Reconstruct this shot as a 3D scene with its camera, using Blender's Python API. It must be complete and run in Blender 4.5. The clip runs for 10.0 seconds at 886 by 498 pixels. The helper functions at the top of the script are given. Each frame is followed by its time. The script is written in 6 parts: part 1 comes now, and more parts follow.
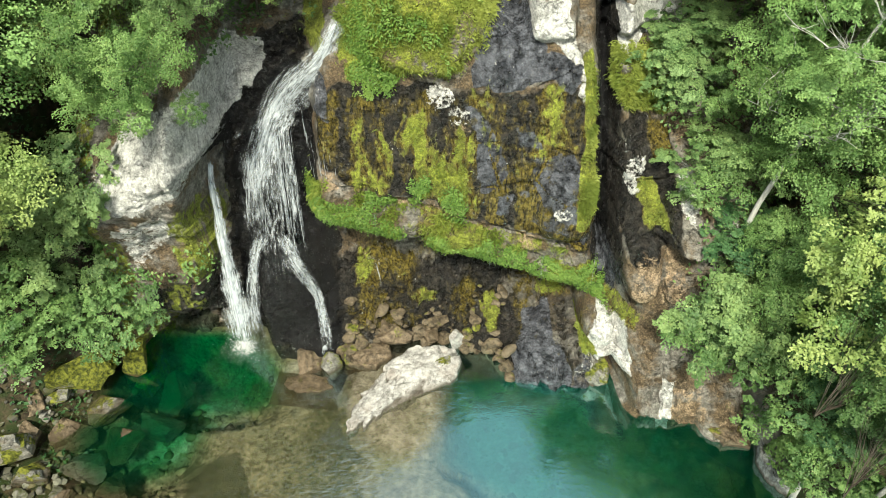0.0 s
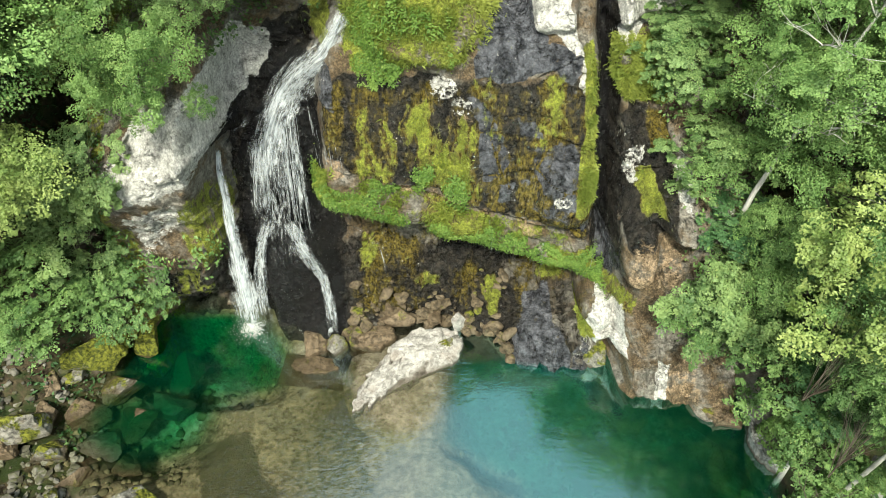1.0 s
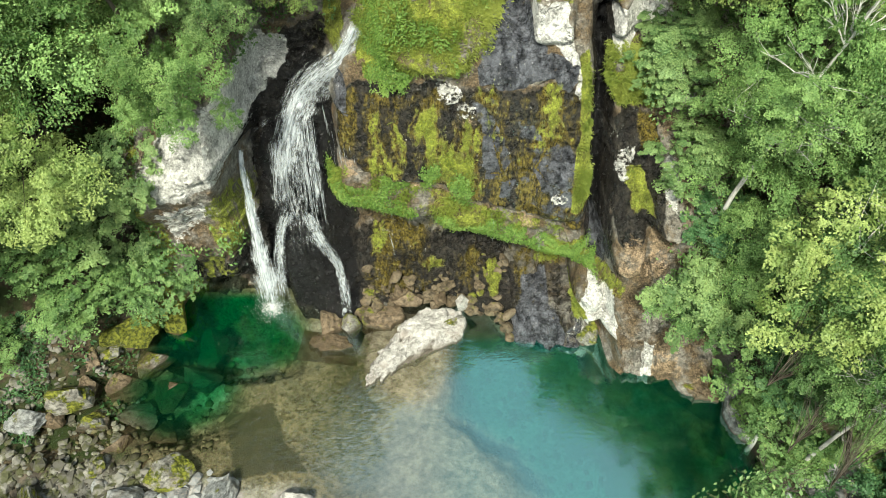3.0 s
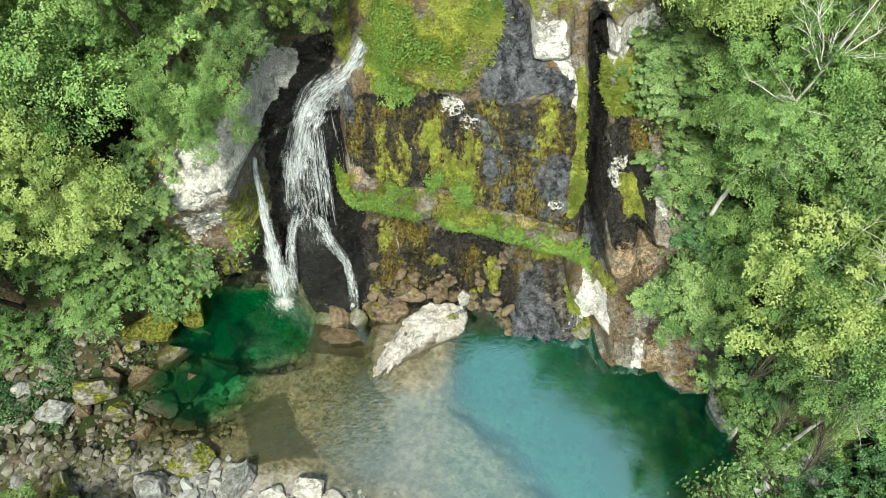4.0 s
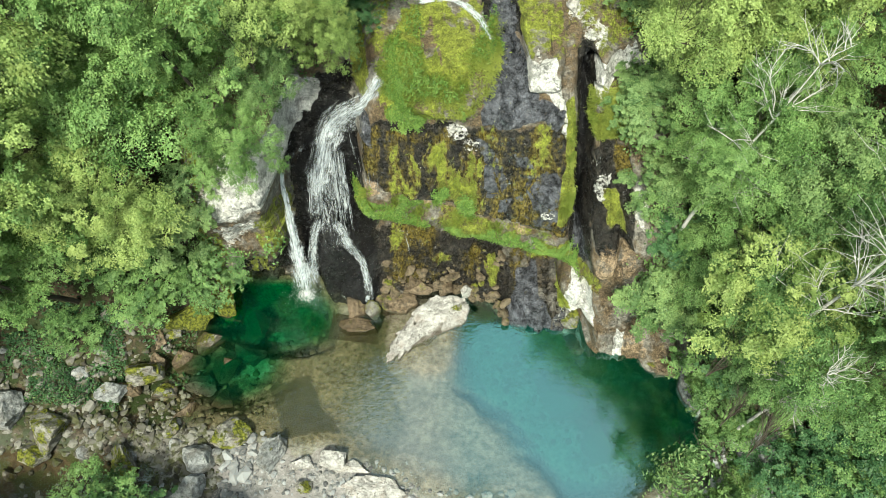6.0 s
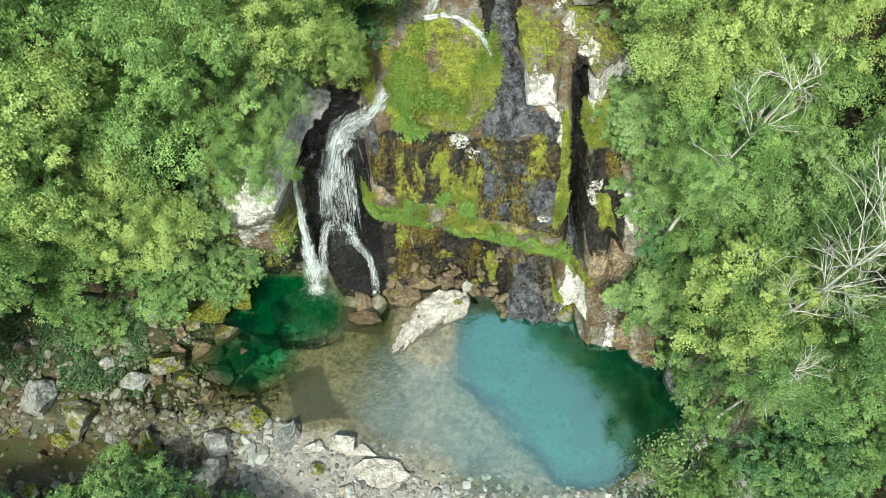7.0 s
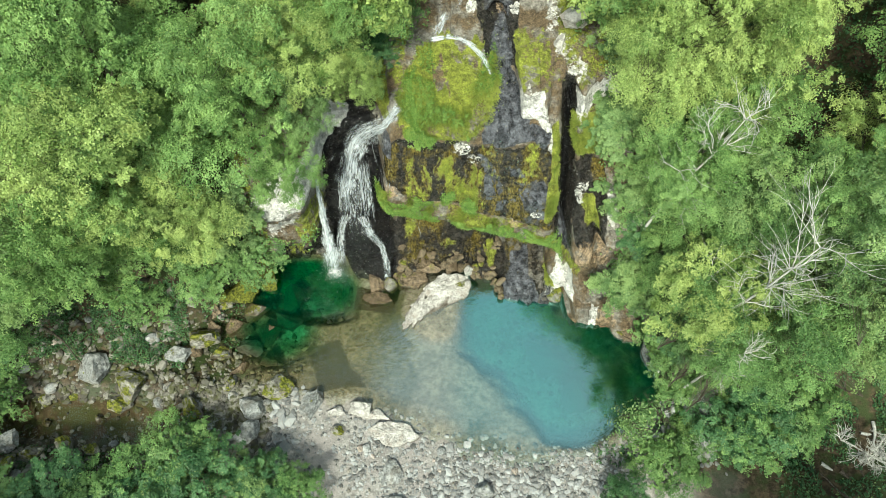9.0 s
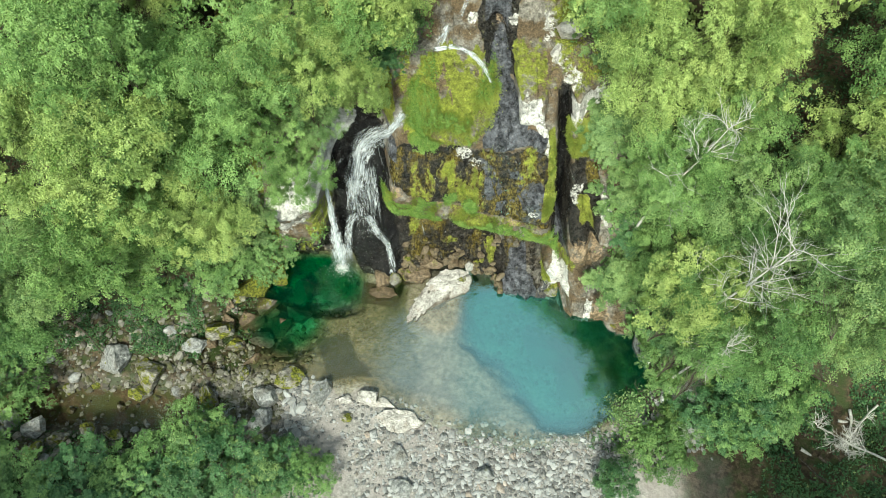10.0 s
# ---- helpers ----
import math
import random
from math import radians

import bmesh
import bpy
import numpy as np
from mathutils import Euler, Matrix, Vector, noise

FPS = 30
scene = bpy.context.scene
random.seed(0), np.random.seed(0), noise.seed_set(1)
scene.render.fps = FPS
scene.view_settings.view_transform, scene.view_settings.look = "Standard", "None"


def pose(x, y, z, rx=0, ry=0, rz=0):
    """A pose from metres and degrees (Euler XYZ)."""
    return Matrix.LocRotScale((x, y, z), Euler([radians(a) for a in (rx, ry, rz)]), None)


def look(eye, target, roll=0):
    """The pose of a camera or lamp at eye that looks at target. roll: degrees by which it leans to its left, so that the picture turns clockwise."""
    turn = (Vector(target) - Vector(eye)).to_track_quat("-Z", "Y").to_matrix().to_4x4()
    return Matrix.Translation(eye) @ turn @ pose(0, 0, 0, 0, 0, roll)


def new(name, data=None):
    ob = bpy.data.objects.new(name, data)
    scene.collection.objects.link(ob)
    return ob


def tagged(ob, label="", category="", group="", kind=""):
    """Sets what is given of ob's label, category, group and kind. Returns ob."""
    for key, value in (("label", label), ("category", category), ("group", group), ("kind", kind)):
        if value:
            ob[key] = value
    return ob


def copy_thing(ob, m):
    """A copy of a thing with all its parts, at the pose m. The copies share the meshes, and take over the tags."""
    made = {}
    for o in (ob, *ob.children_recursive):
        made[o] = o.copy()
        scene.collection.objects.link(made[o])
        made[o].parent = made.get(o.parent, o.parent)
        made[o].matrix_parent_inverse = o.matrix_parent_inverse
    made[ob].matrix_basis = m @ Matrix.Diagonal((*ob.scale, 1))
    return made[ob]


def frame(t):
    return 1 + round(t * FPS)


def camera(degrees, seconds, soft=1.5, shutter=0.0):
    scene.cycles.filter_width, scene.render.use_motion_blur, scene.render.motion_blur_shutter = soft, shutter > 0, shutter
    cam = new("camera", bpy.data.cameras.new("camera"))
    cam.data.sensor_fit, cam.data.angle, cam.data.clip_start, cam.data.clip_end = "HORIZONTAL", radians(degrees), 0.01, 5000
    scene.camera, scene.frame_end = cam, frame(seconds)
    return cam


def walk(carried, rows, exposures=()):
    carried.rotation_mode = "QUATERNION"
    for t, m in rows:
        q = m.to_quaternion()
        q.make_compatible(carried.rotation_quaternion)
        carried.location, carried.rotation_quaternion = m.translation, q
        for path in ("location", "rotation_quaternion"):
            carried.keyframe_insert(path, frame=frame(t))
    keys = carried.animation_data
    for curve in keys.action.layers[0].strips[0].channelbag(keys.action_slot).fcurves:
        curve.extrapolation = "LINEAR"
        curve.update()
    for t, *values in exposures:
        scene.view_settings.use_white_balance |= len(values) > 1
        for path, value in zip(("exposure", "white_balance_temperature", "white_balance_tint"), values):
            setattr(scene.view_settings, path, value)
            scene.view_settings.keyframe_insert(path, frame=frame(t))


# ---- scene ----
cam = camera(64.0, 10.0, 0.7)
EXPOSURE, KELVIN, TINT = 0.22, 6700.0, -1.0
# seconds, x, y, z in metres, yaw, pitch, roll in degrees
ROWS = [
    (0, 0.275, 1.408, 24.367, 3.379, -46.609, -1.990),
    (0.5, 0.246, 1.369, 24.768, 3.475, -47.748, -2.042),
    (1, 0.217, 1.321, 25.237, 3.570, -48.825, -2.095),
    (1.5, 0.189, 1.271, 25.804, 3.667, -49.883, -2.148),
    (2, 0.161, 1.224, 26.487, 3.765, -50.947, -2.203),
    (2.5, 0.134, 1.181, 27.288, 3.866, -52.020, -2.259),
    (3.25, 0.093, 1.127, 28.697, 4.021, -53.641, -2.347),
    (4, 0.053, 1.082, 30.316, 4.178, -55.252, -2.440),
    (4.5, 0.027, 1.053, 31.487, 4.287, -56.307, -2.504),
    (5, 0.001, 1.023, 32.715, 4.398, -57.344, -2.569),
    (5.5, -0.025, 0.989, 33.988, 4.510, -58.361, -2.638),
    (6.25, -0.062, 0.924, 35.963, 4.683, -59.858, -2.744),
    (7, -0.099, 0.833, 37.995, 4.863, -61.334, -2.856),
    (7.5, -0.124, 0.751, 39.371, 4.985, -62.308, -2.935),
    (8, -0.147, 0.645, 40.753, 5.112, -63.261, -3.016),
    (8.5, -0.171, 0.513, 42.125, 5.240, -64.165, -3.100),
    (9, -0.194, 0.343, 43.464, 5.368, -64.966, -3.182),
    (9.5, -0.217, 0.126, 44.732, 5.489, -65.582, -3.260),
    (10, -0.239, -0.149, 45.872, 5.595, -65.886, -3.323),
]
walk(cam, [(t, pose(x, y, z, 0, 0, yaw) @ pose(0, 0, 0, 90 + pitch) @ pose(0, 0, 0, 0, 0, roll)) for t, x, y, z, yaw, pitch, roll in ROWS],
     [(0, EXPOSURE, KELVIN, TINT), (10, EXPOSURE - 0.06, KELVIN - 250, TINT - 6)])

# ---------------------------------------------------------------- light
world = bpy.data.worlds.new("sky")
scene.world = world
world.use_nodes = True
SUN_ELEV, SUN_AZ = 56.0, 187.0     # degrees above the horizon; compass bearing with +y as north
wn, wl = world.node_tree.nodes, world.node_tree.links
sky = wn.new("ShaderNodeTexSky")
sky.sky_type, sky.sun_disc = "NISHITA", False
sky.sun_elevation, sky.sun_rotation = radians(SUN_ELEV), radians(SUN_AZ)
sky.air_density, sky.dust_density, sky.ozone_density = 1.0, 4.5, 0.4
wl.new(sky.outputs[0], wn["Background"].inputs[0])
wn["Background"].inputs[1].default_value = 0.10
haze, both = wn.new("ShaderNodeBackground"), wn.new("ShaderNodeAddShader")     # thin white cloud over the whole sky
haze.inputs[0].default_value, haze.inputs[1].default_value = (0.80, 0.96, 1.0, 1.0), 0.31
wl.new(wn["Background"].outputs[0], both.inputs[0]), wl.new(haze.outputs[0], both.inputs[1])
wl.new(both.outputs[0], wn["World Output"].inputs[0])
sun = new("sun", bpy.data.lights.new("sun", "SUN"))
sun.data.energy, sun.data.angle, sun.data.color = 4.9, radians(8.0), (1.0, 0.94, 0.83)
sun_dir = Vector((math.sin(radians(SUN_AZ)) * math.cos(radians(SUN_ELEV)), math.cos(radians(SUN_AZ)) * math.cos(radians(SUN_ELEV)), math.sin(radians(SUN_ELEV))))
sun.matrix_world = look(sun_dir * 80, (0, 0, 0))


# ---------------------------------------------------------------- numbers: noise and shapes
def hash3(a, b, c, seed):
    n = (a.astype(np.int64) * 374761393 + b.astype(np.int64) * 668265263 + c.astype(np.int64) * 1274126177 + seed * 974711) & 0x7FFFFFFF
    n = ((n ^ (n >> 13)) * 1274126177) & 0x7FFFFFFF
    n = ((n ^ (n >> 16)) * 668265263) & 0x7FFFFFFF
    return ((n ^ (n >> 15)) & 0xFFFF) / 65535.0


def vnoise(x, y, z, seed=0):
    """Smooth value noise from -1 to 1."""
    x, y, z = np.broadcast_arrays(np.asarray(x, float), np.asarray(y, float), np.asarray(z, float))
    i, j, k = np.floor(x), np.floor(y), np.floor(z)
    fx, fy, fz = x - i, y - j, z - k
    fx, fy, fz = [f * f * (3 - 2 * f) for f in (fx, fy, fz)]
    out = 0
    for a in (0, 1):
        for b in (0, 1):
            for c in (0, 1):
                w = (fx if a else 1 - fx) * (fy if b else 1 - fy) * (fz if c else 1 - fz)
                out = out + w * hash3(i + a, j + b, k + c, seed)
    return out * 2 - 1


def fbm(x, y, z, octaves=4, seed=0, gain=0.5):
    out, amp, total = 0, 1.0, 0.0
    for o in range(octaves):
        out = out + amp * vnoise(np.asarray(x) * 2.03 ** o + 17.3 * o, np.asarray(y) * 2.03 ** o + 5.1 * o, np.asarray(z) * 2.03 ** o - 9.7 * o, seed + o)
        total += amp
        amp *= gain
    return out / total


def sstep(a, b, v):
    t = np.clip((np.asarray(v, float) - a) / (b - a), 0, 1)
    return t * t * (3 - 2 * t)


def bump(x, z, cx, cz, rx, rz, turn=0.0):
    """A soft patch: 1 in its middle, 0 past its rim."""
    c, s = math.cos(radians(turn)), math.sin(radians(turn))
    u, v = (x - cx) * c + (z - cz) * s, -(x - cx) * s + (z - cz) * c
    return 1 - sstep(0.55, 1.0, np.sqrt((u / rx) ** 2 + (v / rz) ** 2))


# ---------------------------------------------------------------- the cliff: depth y for each x and height z
SLOPE_BACK = radians(7.0)


def lean_back(x, y, z):
    """The rock face is shaped upright and then leant back about the pool's rear rim."""
    c, s = math.cos(SLOPE_BACK), math.sin(SLOPE_BACK)
    return x, 18.5 + (y - 18.5) * c + z * s, z * c - (y - 18.5) * s


def profile(z, *pairs):
    return np.interp(z, pairs[0::2], pairs[1::2])


def ledge_z(x):
    """The lower edge of the wet face, over the planted apron."""
    return 6.35 - 0.32 * x


def shelf_z(x):
    """The lower edge of the planted apron."""
    return ledge_z(x) - 1.75 + 0.2 * np.sin(0.9 * np.asarray(x, float))


def veins(x, z, seed, wide=1.0, tall=1.0):
    """Cracked slabs: for each place the nearest of scattered seeds, its own random numbers, the offset from it, and the distance to the crack."""
    u, v = np.asarray(x, float) / wide, np.asarray(z, float) / tall
    iu, iv = np.floor(u), np.floor(v)
    best, second = np.full(u.shape, 9.0), np.full(u.shape, 9.0)
    ids = [np.zeros(u.shape) for _ in range(5)]
    for a in (-1, 0, 1):
        for b in (-1, 0, 1):
            ci, cj = iu + a, iv + b
            pu, pv = ci + 0.15 + 0.7 * hash3(ci, cj, ci * 0, seed), cj + 0.15 + 0.7 * hash3(ci, cj, ci * 0 + 1, seed)
            dist = np.hypot(u - pu, v - pv)
            near = dist < best
            second = np.where(near, best, np.minimum(second, dist))
            best = np.where(near, dist, best)
            for k, val in enumerate((hash3(ci, cj, ci * 0 + 2, seed), hash3(ci, cj, ci * 0 + 3, seed), hash3(ci, cj, ci * 0 + 4, seed), (u - pu) * wide, (v - pv) * tall)):
                ids[k] = np.where(near, val, ids[k])
    return (*ids, second - best)


def slabs(x, z, seed, wide, tall, step, tilt):
    """Relief of tilted slabs with cracks between them."""
    h0, ha, hb, du, dv, crack = veins(x, z, seed, wide, tall)
    return step * (h0 - 0.5) * 2 + tilt * ((ha - 0.5) * du + (hb - 0.5) * dv) * 2 + 0.35 * step * np.exp(-(crack / 0.05) ** 2)


def outline(x, z, soft, *corners):
    """1 inside a many-cornered patch, 0 outside, with a rim of the given softness."""
    c = np.asarray(corners, float).reshape(-1, 2)
    far, inside = np.full(np.shape(x), 1e9), np.zeros(np.shape(x), bool)
    for (ax, az), (bx, bz) in zip(c, np.roll(c, -1, 0)):
        ex, ez = bx - ax, bz - az
        t = np.clip(((x - ax) * ex + (z - az) * ez) / (ex * ex + ez * ez), 0, 1)
        far = np.minimum(far, np.hypot(x - ax - t * ex, z - az - t * ez))
        if az != bz:
            inside ^= ((az > z) != (bz > z)) & (x < ax + ex * (z - az) / ez)
    return sstep(-soft, soft, np.where(inside, far, -far))


def cliff_plain(x, z):
    """The rock face without its fine relief."""
    far_left = profile(z, -3, 16.5, 0, 17.0, 1.5, 18.0, 6, 19.5, 10, 21, 16, 26, 30, 46)
    left_rock = profile(z - 0.55 * np.clip(x + 11.2, -2.5, 2.0), -3, 20.2, 0.3, 20.0, 1.2, 19.6, 2.2, 18.6, 5.5, 18.5, 7.0, 17.9, 8.4, 17.3, 9.4, 17.9, 11, 19.8, 12, 21.3, 13, 23, 16, 27, 30, 46)
    alcove = profile(z, -3, 19.8, 1, 20.0, 4, 20.6, 7.6, 21.2, 8.2, 22.2, 11.0, 22.9, 12.4, 22.7, 14, 26, 18, 30, 30, 46)
    d = z - ledge_z(x)
    upper = profile(z, 3, 19.35, 6, 19.4, 8, 19.8, 10, 20.5, 11.2, 20.9, 12.4, 21.9, 13.5, 22.8, 14.2, 24.6, 14.8, 27.0, 17, 29.5, 20, 33, 30, 48)
    low = np.interp(z, [-3, -0.2, 0.2, 0.8, 1.5, 2.6, 3.8], [18.3, 18.7, 19.2, 19.8, 20.3, 20.9, 21.2])
    apron = np.interp(d, [-1.95, -1.7, -1.3, -0.6, -0.12, 0], [20.0, 19.5, 19.3, 19.42, 19.75, 19.6])
    apron = np.where(d > -1.95, apron, np.interp(d, [-2.9, -1.95], [0, 1]) * 20.0 + (1 - np.interp(d, [-2.9, -1.95], [0, 1])) * low)
    face = np.where(d > 0, upper, np.where(d > -2.9, apron, low))
    right = profile(z, -3, 15.0, 0, 15.6, 1.5, 16.2, 3, 17.2, 5, 17.9, 6.2, 18.6, 7.6, 19.9, 10.3, 21.6, 11.7, 22.9, 12.6, 24.0, 14.3, 25.0, 17, 29, 20, 33, 30, 48)
    wl_, wa, wb, wr = sstep(-14.5, -12.8, x), sstep(-10.3, -9.3, x - 0.12 * (z - 5)), sstep(-6.2, -5.0, x - 0.1 * (z - 9)), sstep(4.9, 6.6, x)
    y = far_left * (1 - wl_) + left_rock * wl_
    y = y * (1 - wa) + alcove * wa
    y = y * (1 - wb) + face * wb
    y = y * (1 - wr) + right * wr
    y = y - 1.3 * bump(x, z, -6.9, 1.6, 2.0, 4.6)                       # the dark boss between the two falls
    y = y - 0.5 * bump(x, z, -4.6, 1.0, 1.4, 1.6)
    gully = np.exp(-((x - 5.15 - 0.05 * (8 - z)) / 0.36) ** 2)
    y = y + 2.6 * gully * sstep(2.6, 5.0, z) * (1 - sstep(12.6, 13.6, z))   # the narrow chute beside the block
    y = y - 1.0 * bump(x, z, -1.6, 12.7, 2.5, 1.6)                      # the grassy dome
    y = y + 1.6 * bump(x, z, 1.3, 13.6, 0.9, 1.9, 25)                   # the stream bed beside it
    for x0, x1, z0, z1, push in ((2.3, 3.75, 12.2, 13.5, 0.6), (4.6, 7.6, 12.0, 13.2, 0.7)):   # flat white blocks at the top
        y = y - push * sstep(x0 - 0.15, x0 + 0.15, x) * sstep(x1 + 0.15, x1 - 0.15, x) * sstep(z0 - 0.2, z0 + 0.2, z - 0.12 * (x - x0)) * sstep(z1 + 0.3, z1 - 0.1, z)
    y = y - 0.55 * bump(x, z, 3.7, 6.7, 1.3, 1.6)                       # bulging foot of the block
    y = y - 1.2 * bump(x, z, 7.9, 6.9, 1.0, 1.3)
    y = y - 0.9 * bump(x, z, 6.4, 5.4, 0.8, 1.6)
    for cx, cy, cz, a, b, c in ((3.15, 18.6, 0.0, 1.65, 1.75, 1.25), (4.45, 18.3, 0.1, 0.95, 1.35, 1.25), (5.45, 19.0, 1.55, 0.9, 1.35, 1.15), (6.75, 18.4, 0.8, 0.8, 1.5, 2.0),
                               (8.1, 17.3, -0.1, 1.35, 1.65, 1.5), (9.8, 15.9, -0.2, 1.0, 1.2, 0.9), (0.9, 19.4, 0.0, 1.2, 0.9, 0.8), (-2.6, 19.9, 0.3, 1.6, 0.9, 0.8)):   # rounded rocks of the rim
        q = 1 - ((x - cx) / a) ** 2 - ((z - cz) / c) ** 2
        y = np.where(q > 0, np.minimum(y, cy - b * np.sqrt(np.clip(q, 0, 1))), y)
    y = y + 1.0 * bump(x, z, -12.0, 1.0, 1.7, 1.2)                      # low cave at the water
    y = y + 0.9 * bump(x, z, 5.8, 0.4, 0.7, 0.9)
    return y


def warped(x, z, big=0.5, small=0.18):
    """Bent coordinates, so that patches get ragged rims."""
    return (x + big * fbm(x * 0.75, z * 0.75, 3, 3, 91) + small * fbm(x * 3, z * 3, 8, 2, 93), z + big * fbm(x * 0.75, z * 0.75, 13, 3, 92) + small * fbm(x * 3, z * 3, 18, 2, 94))


def worn(x, z):
    """How smoothly the water has worn the rock: 1 on the wet block and the boss, 0 on the broken rock round them."""
    block = sstep(-5.6, -4.6, x) * sstep(4.9, 4.4, x) * sstep(-0.1, 0.4, z - ledge_z(x)) * sstep(13.2, 12.4, z)
    return np.maximum(block, np.maximum(bump(x, z, -6.9, 2.6, 2.3, 4.8), 0.35 * bump(x, z, -10.6, 9.3, 3.2, 2.6)))


def cliff_y(x, z):
    x, z = np.asarray(x, float), np.asarray(z, float)
    wx, wz = x + 0.22 * fbm(x * 0.9, z * 0.9, 2, 3, 93), z + 0.22 * fbm(x * 0.9, z * 0.9, 6, 3, 94)
    y = cliff_plain(wx, wz)
    smooth = worn(x, z)
    lows = 1 - sstep(2.2, 3.8, z)
    keen = (1 - 0.62 * smooth) * (1 + 0.35 * lows)
    y = y + keen * 0.30 * fbm(x * 0.45, z * 0.5, 0, 4, 3)
    y = y + keen * slabs(wx + 0.25 * wz, wz, 301, 1.7, 1.25, 0.15, 0.22)
    y = y + keen * slabs(wx - 0.15 * wz, wz + 0.2 * wx, 302, 0.62, 0.5, 0.055, 0.20)
    y = y + lows * sstep(-5.6, -4.8, x) * slabs(wx, wz, 305, 0.42, 0.30, 0.10, 0.25)
    y = y - 0.10 * keen * np.abs(fbm(x * 1.4, z * 1.8, 15.0, 4, 49))
    beds = smooth * bump(x, z, -6.9, 2.0, 2.3, 4.4)
    return y + 0.055 * fbm(x * 4.2, z * 4.2, 1.0, 4, 41) * (1 - 0.4 * smooth) + 0.05 * beds * np.round(3 * fbm(x * 0.5, z * 4.5, 3.0, 3, 51)) / 3


def top_z(x, y):
    """The height of the rock slope at x, y (its uppermost crossing)."""
    zs = np.linspace(-2.5, 34, 366)
    _, ys, zs = lean_back(x, cliff_plain(np.full_like(zs, x), zs), zs)
    below = np.nonzero(ys <= y)[0]
    return float(zs[below[-1]]) if len(below) else -2.5


# ---------------------------------------------------------------- the ground: height z for each x, y
def shore_y(x):
    return 0.65 + 0.965 * np.interp(x, [-30, -22, -15.5, -13, -9.5, -7, -3.6, 0, 4, 6, 8.5, 11], [9.0, 9.6, 10.8, 10.3, 9.7, 9.6, 7.9, 6.5, 6.1, 6.4, 7.2, 9.0]) + 0.35 * fbm(np.asarray(x) * 0.7, 0.5, 2, 3, 58)


def pool_edge(y):
    """x of the shelf's edge, where the bed drops into the turquoise pool."""
    return np.interp(18.5 - (18.5 - y) / 0.965, [5.5, 7, 8.4, 12, 13.5, 15.5, 18.5, 21], [7.0, 5.0, 3.4, 0.7, -1.2, -1.5, -0.5, -0.3])


def pool_depth(x, y):
    left_edge = pool_edge(y)
    y = 18.5 - (18.5 - y) / 0.965
    x = x + 0.35 * fbm(x * 0.6, y * 0.6, 4, 4, 55)
    wob = 0.75 * fbm(x * 0.75, y * 0.75, 0, 4, 51)
    lobes = 0.55 * np.abs(vnoise(x * 0.45, y * 0.55, 2, 53)) + 0.25 * np.abs(vnoise(x * 1.1, y * 1.1, 2, 54))
    right = sstep(-0.6, 2.0, x - left_edge - lobes + wob * 0.5) * sstep(19.4, 16.9, y + wob * 0.4 - 0.6 * np.exp(-((x - 5.8) / 0.9) ** 2)) * sstep(0.2, 2.0, y - shore_y(x)) * sstep(12.2, 11.0, x)
    right = right * (1 - 0.86 * bump(x, y, 0.7, 18.3, 2.6, 1.7))
    back = sstep(20.2, 17.6, y + 0.16 * (x - 2) * (x > 2))
    left = sstep(1.0, 0.35, np.sqrt(((x + 11.2 + 0.25 * (y - 17)) / 4.6) ** 2 + ((y - 17.3) / 3.0) ** 2) + wob * 0.18)
    left = np.maximum(left, 0.55 * sstep(1.0, 0.3, np.sqrt(((x + 12.2) / 3.4) ** 2 + ((y - 13.9) / 2.6) ** 2) + wob * 0.22))
    d = 2.5 * right * (0.55 + 0.45 * back) + 2.5 * left
    return d + 0.16 * sstep(0.15, 0.5, d) * np.round(3.0 * fbm(x * 0.7, y * 0.9, d * 0.9, 3, 57))


